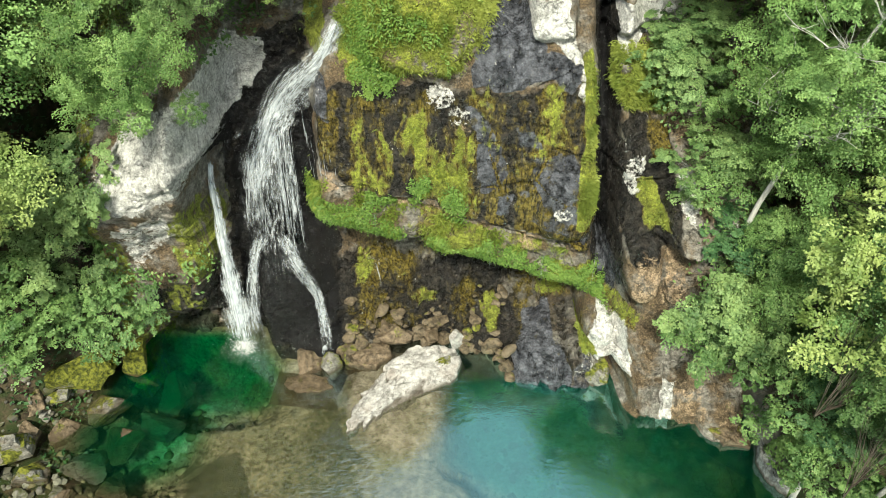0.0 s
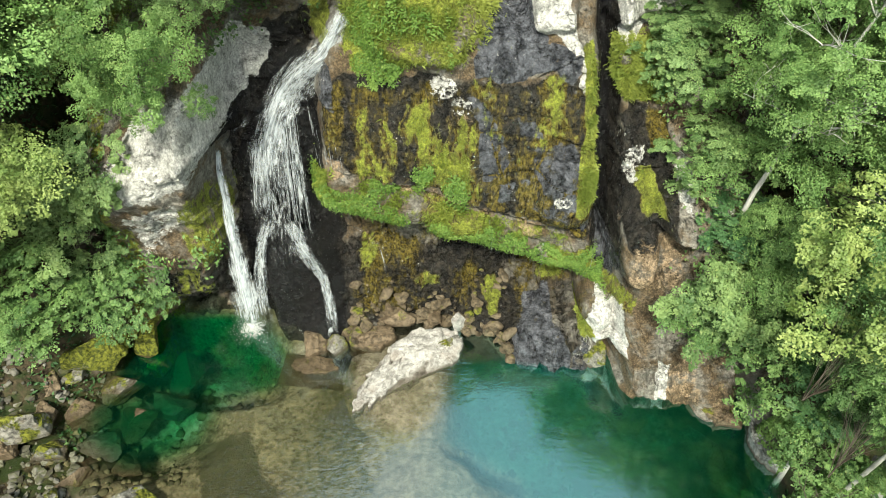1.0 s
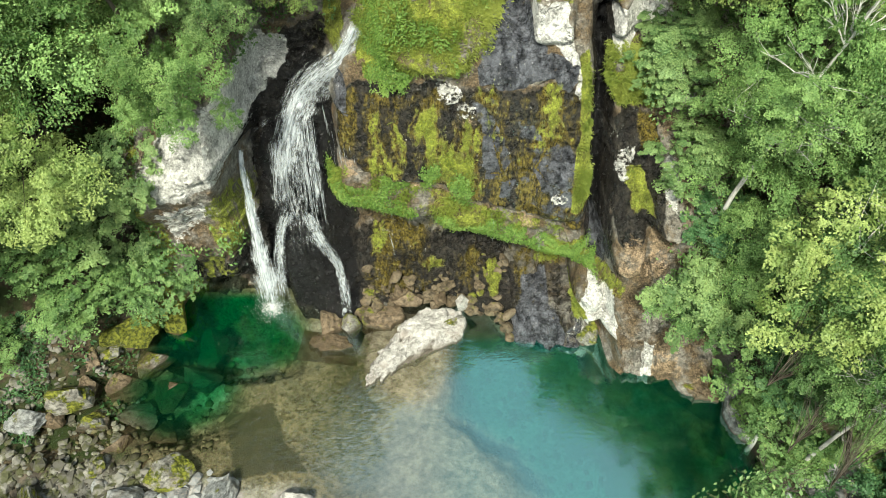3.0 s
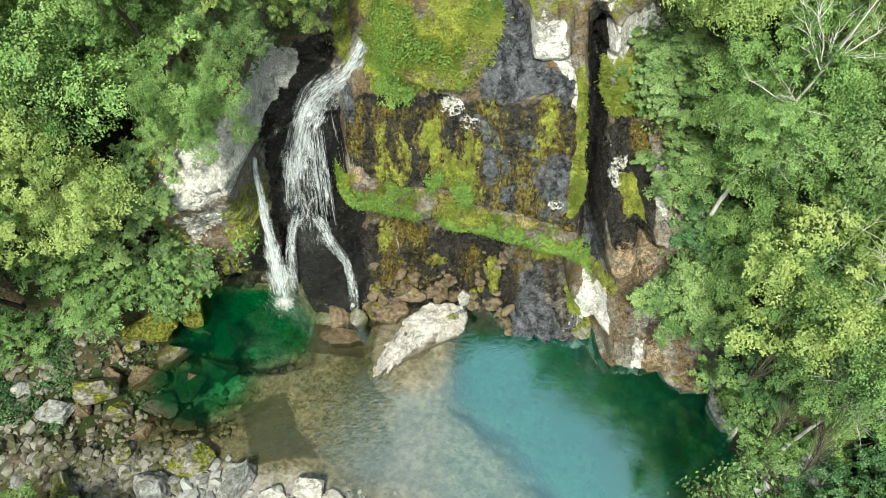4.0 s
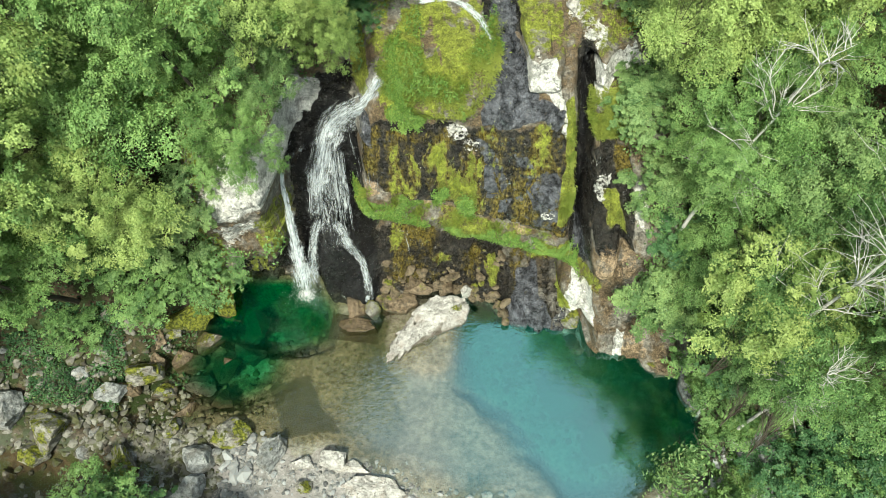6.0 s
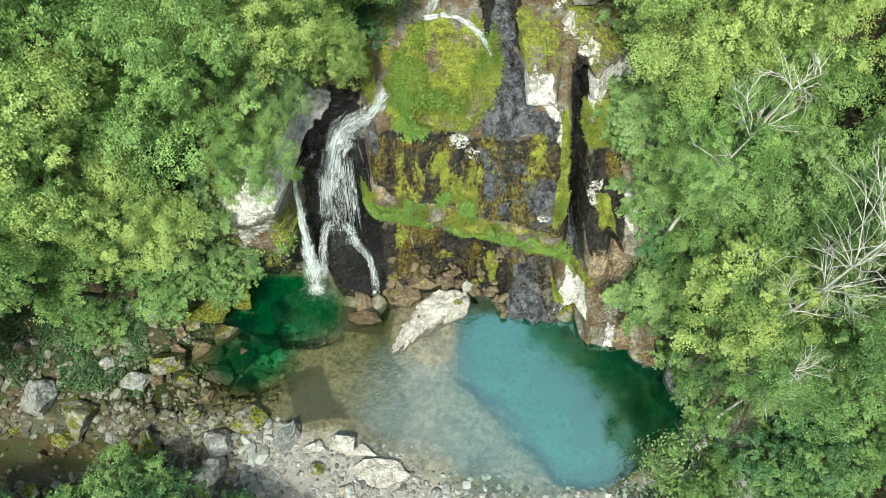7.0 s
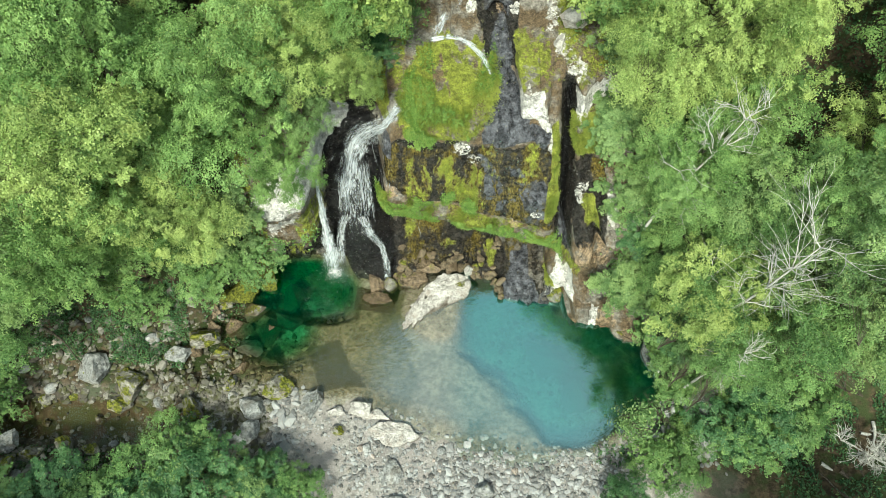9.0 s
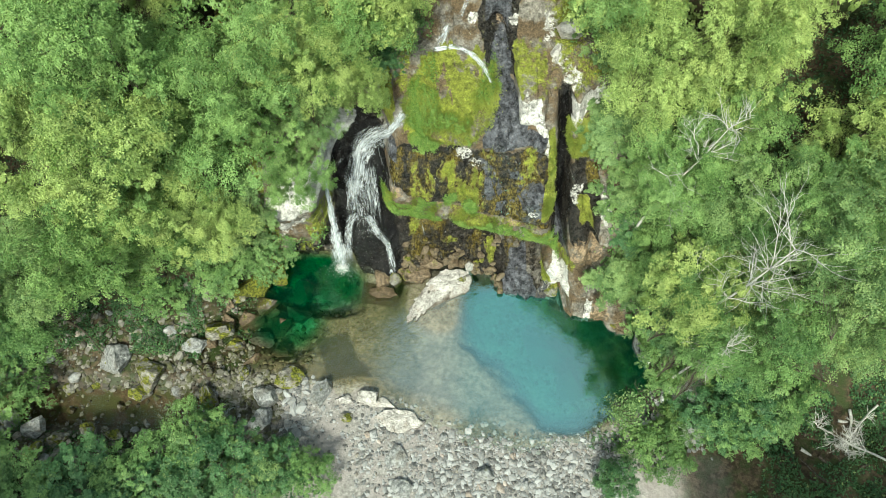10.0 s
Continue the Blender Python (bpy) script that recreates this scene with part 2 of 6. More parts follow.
def ground_z(x, y):
    x, y = np.asarray(x, float), np.asarray(y, float)
    s = shore_y(x) - y
    near = np.where(s > 0, np.interp(s, [0, 3, 12, 40, 90], [0.0, 0.30, 0.9, 5.0, 26.0]), -0.42 * sstep(0, 3.0, -s) - 0.02 * np.clip(-s, 0, 10))
    near = near + 0.06 * fbm(x * 0.8, y * 0.8, 0, 3, 61) + 0.025 * fbm(x * 4, y * 4, 0, 2, 62)
    spit = bump(x, y, -2.6, 16.2, 2.6, 3.2, 30)
    near = near * (1 - 0.8 * spit) - pool_depth(x, y) * (1 - spit * 0.7)
    left = np.interp(y, [-40, 2, 5.6, 7.3, 8.2, 9.1, 10.2, 12.2, 14.4, 16.8, 19.8, 25.3, 42.5, 95, 300], [14, 1.6, 0.9, -0.22, -0.34, -0.22, 0.35, 0.6, 1.0, 2.2, 7.2, 11.2, 19, 45, 115]) + 0.35 * fbm(x * 0.35, y * 0.35, 3, 4, 71) * sstep(0.8, 2.5, np.abs(y - 8.2)) + 0.12 * np.clip(-x - 18, 0, 60) * sstep(1.0, 4.0, np.abs(y - 8.2))
    right = np.interp(y, [-40, 2, 8, 11.5, 16.6, 21, 27.5, 42.5, 95, 300], [10, 0.9, 0.9, 2.6, 5.0, 8.2, 12, 19, 45, 115]) * sstep(10.3, 13.0, x) + 0.35 * fbm(x * 0.35, y * 0.35, 5, 4, 72) * sstep(10.5, 12, x) + 0.22 * np.clip(x - 18, 0, 60)
    shift = 1.7 * sstep(9.8, 11.2, y) * sstep(17.0, 15.6, y) + 1.9 * sstep(10.6, 11.8, y) * sstep(15.0, 13.6, y)
    wl_, wr = sstep(-13.6, -16.4, x + shift), sstep(10.2, 11.2, x - 0.9 * sstep(14.0, 12.0, y) * sstep(8.2, 9.4, y))
    front = near * (1 - wl_) * (1 - wr) + left * wl_ + np.maximum(right, near) * wr
    back = 9.6 + np.interp(y, [22, 25, 42.5, 95, 300], [0, 0, 7.5, 34, 105])
    wb = sstep(23.8, 25.4, y) * (1 - wl_) * (1 - wr)
    return front * (1 - wb) + back * wb


def land_z(x, y):
    """Where a thing rooted at x, y stands."""
    return max(float(ground_z(x, y)), top_z(x, y) if -14 < x < 11 else -9)


# ---------------------------------------------------------------- mesh helpers
def mesh_from(name, verts, faces, smooth=True):
    """A mesh from vertex and same-sized face arrays."""
    verts, faces = np.asarray(verts, np.float32), np.asarray(faces, np.int32)
    me = bpy.data.meshes.new(name)
    n, k = faces.shape
    me.vertices.add(len(verts))
    me.vertices.foreach_set("co", verts.ravel())
    me.loops.add(n * k)
    me.loops.foreach_set("vertex_index", faces.ravel())
    me.polygons.add(n)
    me.polygons.foreach_set("loop_start", np.arange(0, n * k, k, dtype=np.int32))
    me.polygons.foreach_set("use_smooth", np.full(n, smooth))
    me.update(calc_edges=True)
    return me


def grid_faces(nu, nv):
    i = np.arange(nu * nv).reshape(nu, nv)
    return np.stack([i[:-1, :-1], i[1:, :-1], i[1:, 1:], i[:-1, 1:]], -1).reshape(-1, 4)


def attribute(me, name, values):
    me.attributes.new(name, "FLOAT", "POINT").data.foreach_set("value", np.asarray(values, np.float32).ravel())


def put(name, me, material, parent=None, label=""):
    ob = new(name, me)
    me.materials.clear()
    me.materials.append(material)
    if parent is not None:
        ob.parent = parent
    if label:
        ob["label"] = label
    return ob


def thing(name, m, label, category, group="", kind=""):
    ob = new(name)
    ob.matrix_basis = m
    ob.empty_display_size = 0.2
    return tagged(ob, label, category, group, kind)


def tube(points, radii, sides=7):
    """Verts and faces of a tapered tube along points."""
    points = np.asarray(points, float)
    verts, faces = [], []
    for i, p in enumerate(points):
        d = points[min(i + 1, len(points) - 1)] - points[max(i - 1, 0)]
        d = d / (np.linalg.norm(d) + 1e-9)
        a = np.cross(d, [0.3, 0.9, 0.2])
        a /= np.linalg.norm(a) + 1e-9
        b = np.cross(d, a)
        for k in range(sides):
            t = 2 * math.pi * k / sides
            verts.append(p + radii[i] * (math.cos(t) * a + math.sin(t) * b))
    for i in range(len(points) - 1):
        for k in range(sides):
            faces.append((i * sides + k, i * sides + (k + 1) % sides, (i + 1) * sides + (k + 1) % sides, (i + 1) * sides + k))
    return verts, faces


def join(pieces):
    verts, faces, n = [], [], 0
    for v, f in pieces:
        verts.append(np.asarray(v, float))
        faces.append(np.asarray(f, int) + n)
        n += len(v)
    return np.concatenate(verts), np.concatenate(faces)


# ---------------------------------------------------------------- materials
class Nodes:
    """Short hands for one material's node tree."""

    def __init__(self, name):
        self.mat = bpy.data.materials.new(name)
        self.mat.use_nodes = True
        self.t = self.mat.node_tree
        self.bsdf, self.out = self.t.nodes["Principled BSDF"], self.t.nodes["Material Output"]
        self.pos = self.t.nodes.new("ShaderNodeNewGeometry").outputs["Position"]

    def local(self):
        self.pos = self.t.nodes.new("ShaderNodeTexCoord").outputs["Object"]

    def node(self, kind, **inputs):
        n = self.t.nodes.new(kind)
        for k, v in inputs.items():
            self.set(n.inputs[k], v)
        return n

    def set(self, socket, v):
        if isinstance(v, bpy.types.NodeSocket):
            self.t.links.new(v, socket)
        else:
            socket.default_value = v if not isinstance(v, tuple) or len(v) == len(socket.default_value) else (*v, 1.0)

    def noise(self, scale, detail=4.0, rough=0.55, stretch=(1, 1, 1), warp=0.0):
        m = self.node("ShaderNodeMapping", Vector=self.pos, Scale=stretch)
        return self.node("ShaderNodeTexNoise", Vector=m.outputs[0], Scale=scale, Detail=detail, Roughness=rough, Distortion=warp).outputs["Fac"]

    def cells(self, scale, feature="F1", out="Distance", stretch=(1, 1, 1)):
        m = self.node("ShaderNodeMapping", Vector=self.pos, Scale=stretch)
        n = self.node("ShaderNodeTexVoronoi", Vector=m.outputs[0], Scale=scale)
        n.feature = feature
        return n.outputs[out]

    def ramp(self, v, lo, hi, a=0.0, b=1.0):
        n = self.t.nodes.new("ShaderNodeMapRange")
        n.interpolation_type = "SMOOTHSTEP"
        for k, w in zip(("Value", "From Min", "From Max", "To Min", "To Max"), (v, lo, hi, a, b)):
            self.set(n.inputs[k], w)
        return n.outputs[0]

    def math(self, op, a, b=0.0):
        n = self.t.nodes.new("ShaderNodeMath")
        n.operation = op
        self.set(n.inputs[0], a), self.set(n.inputs[1], b)
        return n.outputs[0]

    def mix(self, fac, a, b):
        n = self.t.nodes.new("ShaderNodeMix")
        n.data_type = "RGBA"
        self.set(n.inputs[0], fac)
        for s, v in ((n.inputs[6], a), (n.inputs[7], b)):
            self.set(s, v)
        return n.outputs[2]

    def attr(self, name):
        n = self.t.nodes.new("ShaderNodeAttribute")
        n.attribute_name = name
        return n.outputs["Fac"]

    def bump(self, height, strength=0.5, distance=0.05):
        n = self.node("ShaderNodeBump", Height=height, Strength=strength, Distance=distance)
        return n.outputs[0]

    def finish(self, color, rough, normal=None, spec=0.4):
        self.set(self.bsdf.inputs["Base Color"], color)
        self.set(self.bsdf.inputs["Roughness"], rough)
        self.set(self.bsdf.inputs["Specular IOR Level"], spec)
        if normal is not None:
            self.set(self.bsdf.inputs["Normal"], normal)
        return self.mat


def cliff_material():
    n = Nodes("cliff_rock")

    def mask(name, grain, gain, lo=0.44, hi=0.56):
        return n.ramp(n.math("ADD", n.attr(name), n.math("MULTIPLY", n.math("SUBTRACT", grain, 0.5), gain)), lo, hi)

    a, b, c = n.noise(0.8, 7, 0.6), n.noise(3.6, 8, 0.65), n.noise(17.0, 6, 0.7)
    drip = n.noise(2.6, 6, 0.62, (1.4, 1.4, 0.20), 0.5)
    drip2 = n.noise(7.0, 6, 0.66, (1.5, 1.5, 0.16), 0.4)
    seam = n.ramp(n.math("ABSOLUTE", n.math("SUBTRACT", n.noise(0.9, 7, 0.62, (1.0, 1.0, 1.9), 0.6), 0.5)), 0.0, 0.010, 1, 0)
    grey = n.mix(n.ramp(b, 0.34, 0.66), (0.105, 0.097, 0.083), (0.28, 0.262, 0.232))
    brown = n.mix(n.ramp(c, 0.34, 0.68), (0.055, 0.039, 0.022), (0.185, 0.132, 0.076))
    rock = n.mix(n.ramp(a, 0.42, 0.58), grey, brown)
    wet_shade = mask("wet_shade", n.math("ADD", n.math("MULTIPLY", drip, 0.6), n.math("MULTIPLY", a, 0.4)), 1.3, 0.36, 0.64)
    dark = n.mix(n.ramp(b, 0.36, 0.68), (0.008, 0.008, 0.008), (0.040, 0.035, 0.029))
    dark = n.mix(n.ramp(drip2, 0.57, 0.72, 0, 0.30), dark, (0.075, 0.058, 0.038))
    # Above 1: near black, for the boss and shade painted into chute and alcove.
    dark = n.mix(n.ramp(n.attr("wet_shade"), 1.05, 1.45), dark, n.mix(n.ramp(b, 0.4, 0.7), (0.0035, 0.0035, 0.004), (0.013, 0.013, 0.014)))
    rock = n.mix(wet_shade, rock, dark)
    olive = mask("olive", n.math("ADD", n.math("MULTIPLY", drip, 0.6), n.math("MULTIPLY", b, 0.4)), 1.5, 0.34, 0.66)
    film = n.mix(n.ramp(drip2, 0.36, 0.62), (0.022, 0.017, 0.005), (0.165, 0.128, 0.024))
    rock = n.mix(n.math("MULTIPLY", olive, 0.85), rock, film)
    tan = mask("tan", n.math("ADD", n.math("MULTIPLY", b, 0.55), n.math("MULTIPLY", c, 0.2)), 2.2, 0.36, 0.66)
    rock = n.mix(tan, rock, n.mix(n.ramp(c, 0.30, 0.66), (0.21, 0.145, 0.085), (0.40, 0.30, 0.20)))
    slate = mask("slate", n.math("ADD", n.math("MULTIPLY", a, 0.6), n.math("MULTIPLY", b, 0.4)), 2.2, 0.40, 0.60)
    stone = n.mix(n.ramp(n.noise(2.4, 9, 0.70, (0.9, 0.9, 0.6), 0.3), 0.33, 0.66), (0.009, 0.010, 0.013), (0.125, 0.130, 0.152))
    rock = n.mix(n.math("MULTIPLY", slate, n.ramp(drip, 0.62, 0.72, 1.0, 0.45)), rock, stone)
    pale = mask("pale", n.math("ADD", n.math("MULTIPLY", n.noise(2.2, 8, 0.7), 0.6), n.math("MULTIPLY", n.noise(9.0, 6, 0.7), 0.4)), 3.0, 0.40, 0.60)
    chalk = n.mix(n.ramp(n.noise(2.6, 9, 0.7, (1, 1, 0.8), 0.3), 0.28, 0.58), (0.20, 0.195, 0.185), (0.60, 0.59, 0.57))
    chalk = n.mix(n.ramp(n.noise(14.0, 6, 0.75), 0.60, 0.72, 0, 0.7), chalk, (0.15, 0.14, 0.115))
    rock = n.mix(pale, rock, chalk)
    rock = n.mix(n.math("MULTIPLY", seam, n.ramp(b, 0.4, 0.6, 0.2, 0.9)), rock, (0.02, 0.018, 0.013))
    grain = n.math("ADD", n.math("MULTIPLY", drip, 0.45), n.math("ADD", n.math("MULTIPLY", drip2, 0.2), n.math("MULTIPLY", b, 0.35)))
    moss = mask("moss", grain, 2.8, 0.36, 0.66)
    green = n.mix(n.ramp(n.noise(2.0, 6, 0.65), 0.34, 0.66), (0.105, 0.118, 0.014), (0.285, 0.325, 0.045))
    green = n.mix(n.ramp(c, 0.48, 0.72, 0, 0.7), green, (0.36, 0.42, 0.09))
    green = n.mix(n.ramp(drip2, 0.30, 0.46, 0.8, 0), green, (0.050, 0.046, 0.008))
    green = n.mix(n.ramp(n.noise(30.0, 4, 0.6), 0.40, 0.54, 0.55, 0), green, (0.07, 0.075, 0.012))
    color = n.mix(moss, rock, green)
    mottle = n.ramp(n.noise(10.0, 9, 0.78), 0.30, 0.70, 0.62, 1.75)
    scale = n.t.nodes.new("ShaderNodeVectorMath")
    scale.operation = "SCALE"
    n.set(scale.inputs[0], color), n.set(scale.inputs["Scale"], mottle)
    color = scale.outputs[0]
    gloss = n.math("SUBTRACT", 0.80, n.math("MULTIPLY", n.math("MAXIMUM", n.math("MAXIMUM", wet_shade, slate), olive), n.ramp(b, 0.3, 0.6, 0.48, 0.66)))
    rough = n.mix(moss, gloss, (0.95, 0.95, 0.95))
    height = n.math("ADD", n.noise(2.6, 10, 0.68), n.math("MULTIPLY", n.math("SUBTRACT", 1.0, seam), 0.20))
    height = n.math("ADD", height, n.math("MULTIPLY", n.math("MULTIPLY", n.noise(34.0, 4, 0.6), moss), 0.12))
    height = n.math("ADD", height, n.math("MULTIPLY", n.noise(11.0, 8, 0.72), 0.22))
    return n.finish(color, rough, n.bump(height, 1.0, 0.24), 0.5)


def boulder_material(name, lo, hi, moss=0.5, stain=(0.25, 0.20, 0.14), dull=0.60):
    n = Nodes(name)
    a, b, c = n.noise(1.3, 7, 0.6), n.noise(4.5, 9, 0.7), n.noise(24.0, 4, 0.6)
    color = n.mix(n.ramp(b, 0.34, 0.64), lo, hi)
    color = n.mix(n.ramp(a, 0.50, 0.66, 0, 0.55), color, stain)
    crack = n.ramp(n.math("ABSOLUTE", n.math("SUBTRACT", n.noise(1.1, 7, 0.6, (1, 1, 1.8), 0.8), 0.5)), 0.0, 0.010, 1, 0)
    color = n.mix(n.math("MULTIPLY", crack, n.ramp(b, 0.42, 0.56, 0, 0.75)), color, (0.06, 0.05, 0.04))
    color = n.mix(n.ramp(c, 0.6, 0.75, 0, 0.35), color, (0.10, 0.09, 0.075))
    up = n.node("ShaderNodeSeparateXYZ", Vector=n.t.nodes["Geometry"].outputs["Normal"]).outputs["Z"]
    m = n.ramp(n.math("ADD", n.math("ADD", n.math("MULTIPLY", n.noise(1.5, 6, 0.65), 1.6), n.math("MULTIPLY", b, 0.5)), n.math("MULTIPLY", up, 0.12)), 1.62 - 0.85 * moss, 1.76 - 0.85 * moss)
    color = n.mix(m, color, n.mix(n.ramp(n.noise(8, 5), 0.35, 0.65), (0.045, 0.055, 0.008), (0.22, 0.23, 0.03)))
    wetline = n.ramp(n.math("ADD", n.node("ShaderNodeSeparateXYZ", Vector=n.pos).outputs["Z"], n.math("MULTIPLY", n.math("SUBTRACT", a, 0.5), 0.4)), 0.02, 0.20, 1, 0)
    color = n.mix(n.math("MULTIPLY", wetline, 0.8), color, (0.06, 0.042, 0.022))
    height = n.math("ADD", n.noise(3.2, 10, 0.7), n.math("MULTIPLY", crack, -0.25))
    return n.finish(color, n.ramp(b, 0.3, 0.7, dull, dull + 0.28), n.bump(height, 0.9, 0.13), 0.35)


def ground_material():
    n = Nodes("ground_earth")
    sep = n.node("ShaderNodeSeparateXYZ", Vector=n.pos)
    a, b, c = n.noise(0.5, 6), n.noise(3.5, 7, 0.6), n.noise(26, 5, 0.6)
    pebble = n.cells(9.0, "F1", "Color")
    grey = n.mix(n.ramp(b, 0.35, 0.65), (0.16, 0.155, 0.15), (0.36, 0.345, 0.335))
    grey = n.mix(0.35, grey, n.mix(n.node("ShaderNodeSeparateXYZ", Vector=pebble).outputs[0], (0.13, 0.12, 0.11), (0.50, 0.48, 0.45)))
    rosy = n.mix(n.ramp(a, 0.45, 0.62, 0, 0.7), grey, n.mix(b, (0.24, 0.215, 0.208), (0.38, 0.345, 0.335)))
    bed = n.mix(n.ramp(b, 0.35, 0.65), (0.075, 0.062, 0.032), (0.25, 0.20, 0.12))
    bed = n.mix(n.ramp(n.noise(1.1, 6, 0.6), 0.5, 0.66, 0, 0.7), bed, (0.035, 0.035, 0.016))
    sand = n.mix(n.ramp(b, 0.36, 0.64), (0.25, 0.205, 0.172), (0.47, 0.405, 0.36))
    sand = n.mix(n.ramp(n.math("ABSOLUTE", n.math("SUBTRACT", n.noise(0.7, 7, 0.6, (1, 1, 1), 0.8), 0.5)), 0.0, 0.015, 0.22, 0), sand, (0.16, 0.12, 0.08))
    bed = n.mix(n.ramp(n.math("ADD", n.attr("sand"), n.math("SUBTRACT", n.noise(1.6, 6), 0.5)), 0.3, 0.7), bed, sand)
    line = n.ramp(n.math("ABSOLUTE", n.math("SUBTRACT", n.noise(0.55, 5, 0.55, (1, 1.6, 1.5), 0.5), 0.5)), 0.0, 0.012, 0.5, 0)
    bed = n.mix(line, bed, (0.03, 0.025, 0.012))
    plate = n.node("ShaderNodeSeparateXYZ", Vector=n.cells(1.5, "F1", "Color", (1, 1.3, 1))).outputs[0]
    bed = n.mix(n.ramp(plate, 0.1, 0.8, 0.38, 0.0), bed, (0.040, 0.036, 0.016))
    bed = n.mix(0.30, bed, n.mix(n.node("ShaderNodeSeparateXYZ", Vector=n.cells(9.0, "F1", "Color")).outputs[0], (0.03, 0.026, 0.012), (0.40, 0.36, 0.26)))
    level = n.node("ShaderNodeMath", Value=0.0)
    level.operation = "FRACT"
    n.set(level.inputs[0], n.math("MULTIPLY", n.math("ADD", sep.outputs["Z"], n.math("MULTIPLY", n.noise(0.8, 5, 0.6), 0.9)), 1.7))
    bench = n.math("MULTIPLY", n.ramp(level.outputs[0], 0.0, 0.10, 0.85, 0), n.math("MULTIPLY", n.attr("bench"), n.ramp(sep.outputs["Z"], -0.35, -0.15, 1, 0)))
    bed = n.mix(bench, bed, (0.022, 0.020, 0.010))
    bed = n.mix(n.ramp(n.math("ADD", n.attr("rust"), n.math("SUBTRACT", b, 0.5)), 0.35, 0.65), bed, n.mix(c, (0.075, 0.036, 0.014), (0.20, 0.105, 0.05)))
    bed = n.mix(n.ramp(n.math("ADD", n.attr("weed"), n.math("MULTIPLY", n.math("SUBTRACT", b, 0.5), 2.4)), 0.40, 0.75, 0, 0.8), bed, n.mix(n.ramp(c, 0.4, 0.7), (0.010, 0.012, 0.005), (0.085, 0.085, 0.045)))
    under = n.ramp(n.math("ADD", sep.outputs["Z"], n.math("MULTIPLY", n.math("SUBTRACT", b, 0.5), 0.15)), -0.08, 0.04, 1, 0)
    color = n.mix(under, rosy, bed)
    soil = n.mix(n.ramp(b, 0.38, 0.62), (0.030, 0.022, 0.012), (0.095, 0.072, 0.045))
    soil = n.mix(n.ramp(n.noise(1.2, 5), 0.42, 0.6), soil, n.mix(c, (0.02, 0.03, 0.009), (0.045, 0.065, 0.02)))
    color = n.mix(n.attr("soil"), color, soil)
    return n.finish(color, n.ramp(b, 0.3, 0.7, 0.75, 0.95), n.bump(n.math("ADD", c, n.math("MULTIPLY", n.cells(9.0), 0.7)), 0.6, 0.05), 0.3)


def leaf_material(name, lo, hi, warm):
    n = Nodes(name)
    rnd = n.t.nodes["Geometry"].outputs["Random Per Island"]
    tree = n.t.nodes.new("ShaderNodeObjectInfo").outputs["Random"]
    color = n.mix(n.math("ADD", n.ramp(rnd, 0, 1, 0.02, 0.56), n.math("MULTIPLY", n.attr("tone"), 0.48)), lo, hi)
    color = n.mix(n.ramp(n.math("ADD", n.noise(0.55, 3), n.math("MULTIPLY", tree, 0.3)), 0.5, 0.8, 0, 0.5), color, warm)
    color = n.mix(n.ramp(n.math("ADD", n.noise(0.9, 4), n.math("MULTIPLY", tree, -0.25)), 0.36, 0.22, 0, 0.7), color, lo)
    color = n.mix(n.ramp(rnd, 0.93, 0.97, 0, 0.35), color, (0.42, 0.46, 0.16))
    n.finish(color, 0.5, None, 0.35)
    lucent = n.node("ShaderNodeBsdfTranslucent", Color=n.mix(0.5, color, warm))
    mixer = n.t.nodes.new("ShaderNodeMixShader")
    mixer.inputs[0].default_value = 0.15
    n.t.links.new(n.bsdf.outputs[0], mixer.inputs[1])
    n.t.links.new(lucent.outputs[0], mixer.inputs[2])
    n.t.links.new(mixer.outputs[0], n.out.inputs[0])
    return n.mat


def bark_material(name, lo, hi):
    n = Nodes(name)
    n.local()
    f = n.noise(9, 6, 0.65, (1, 1, 0.25))
    return n.finish(n.mix(n.ramp(f, 0.35, 0.65), lo, hi), 0.85, n.bump(f, 0.7, 0.03), 0.25)


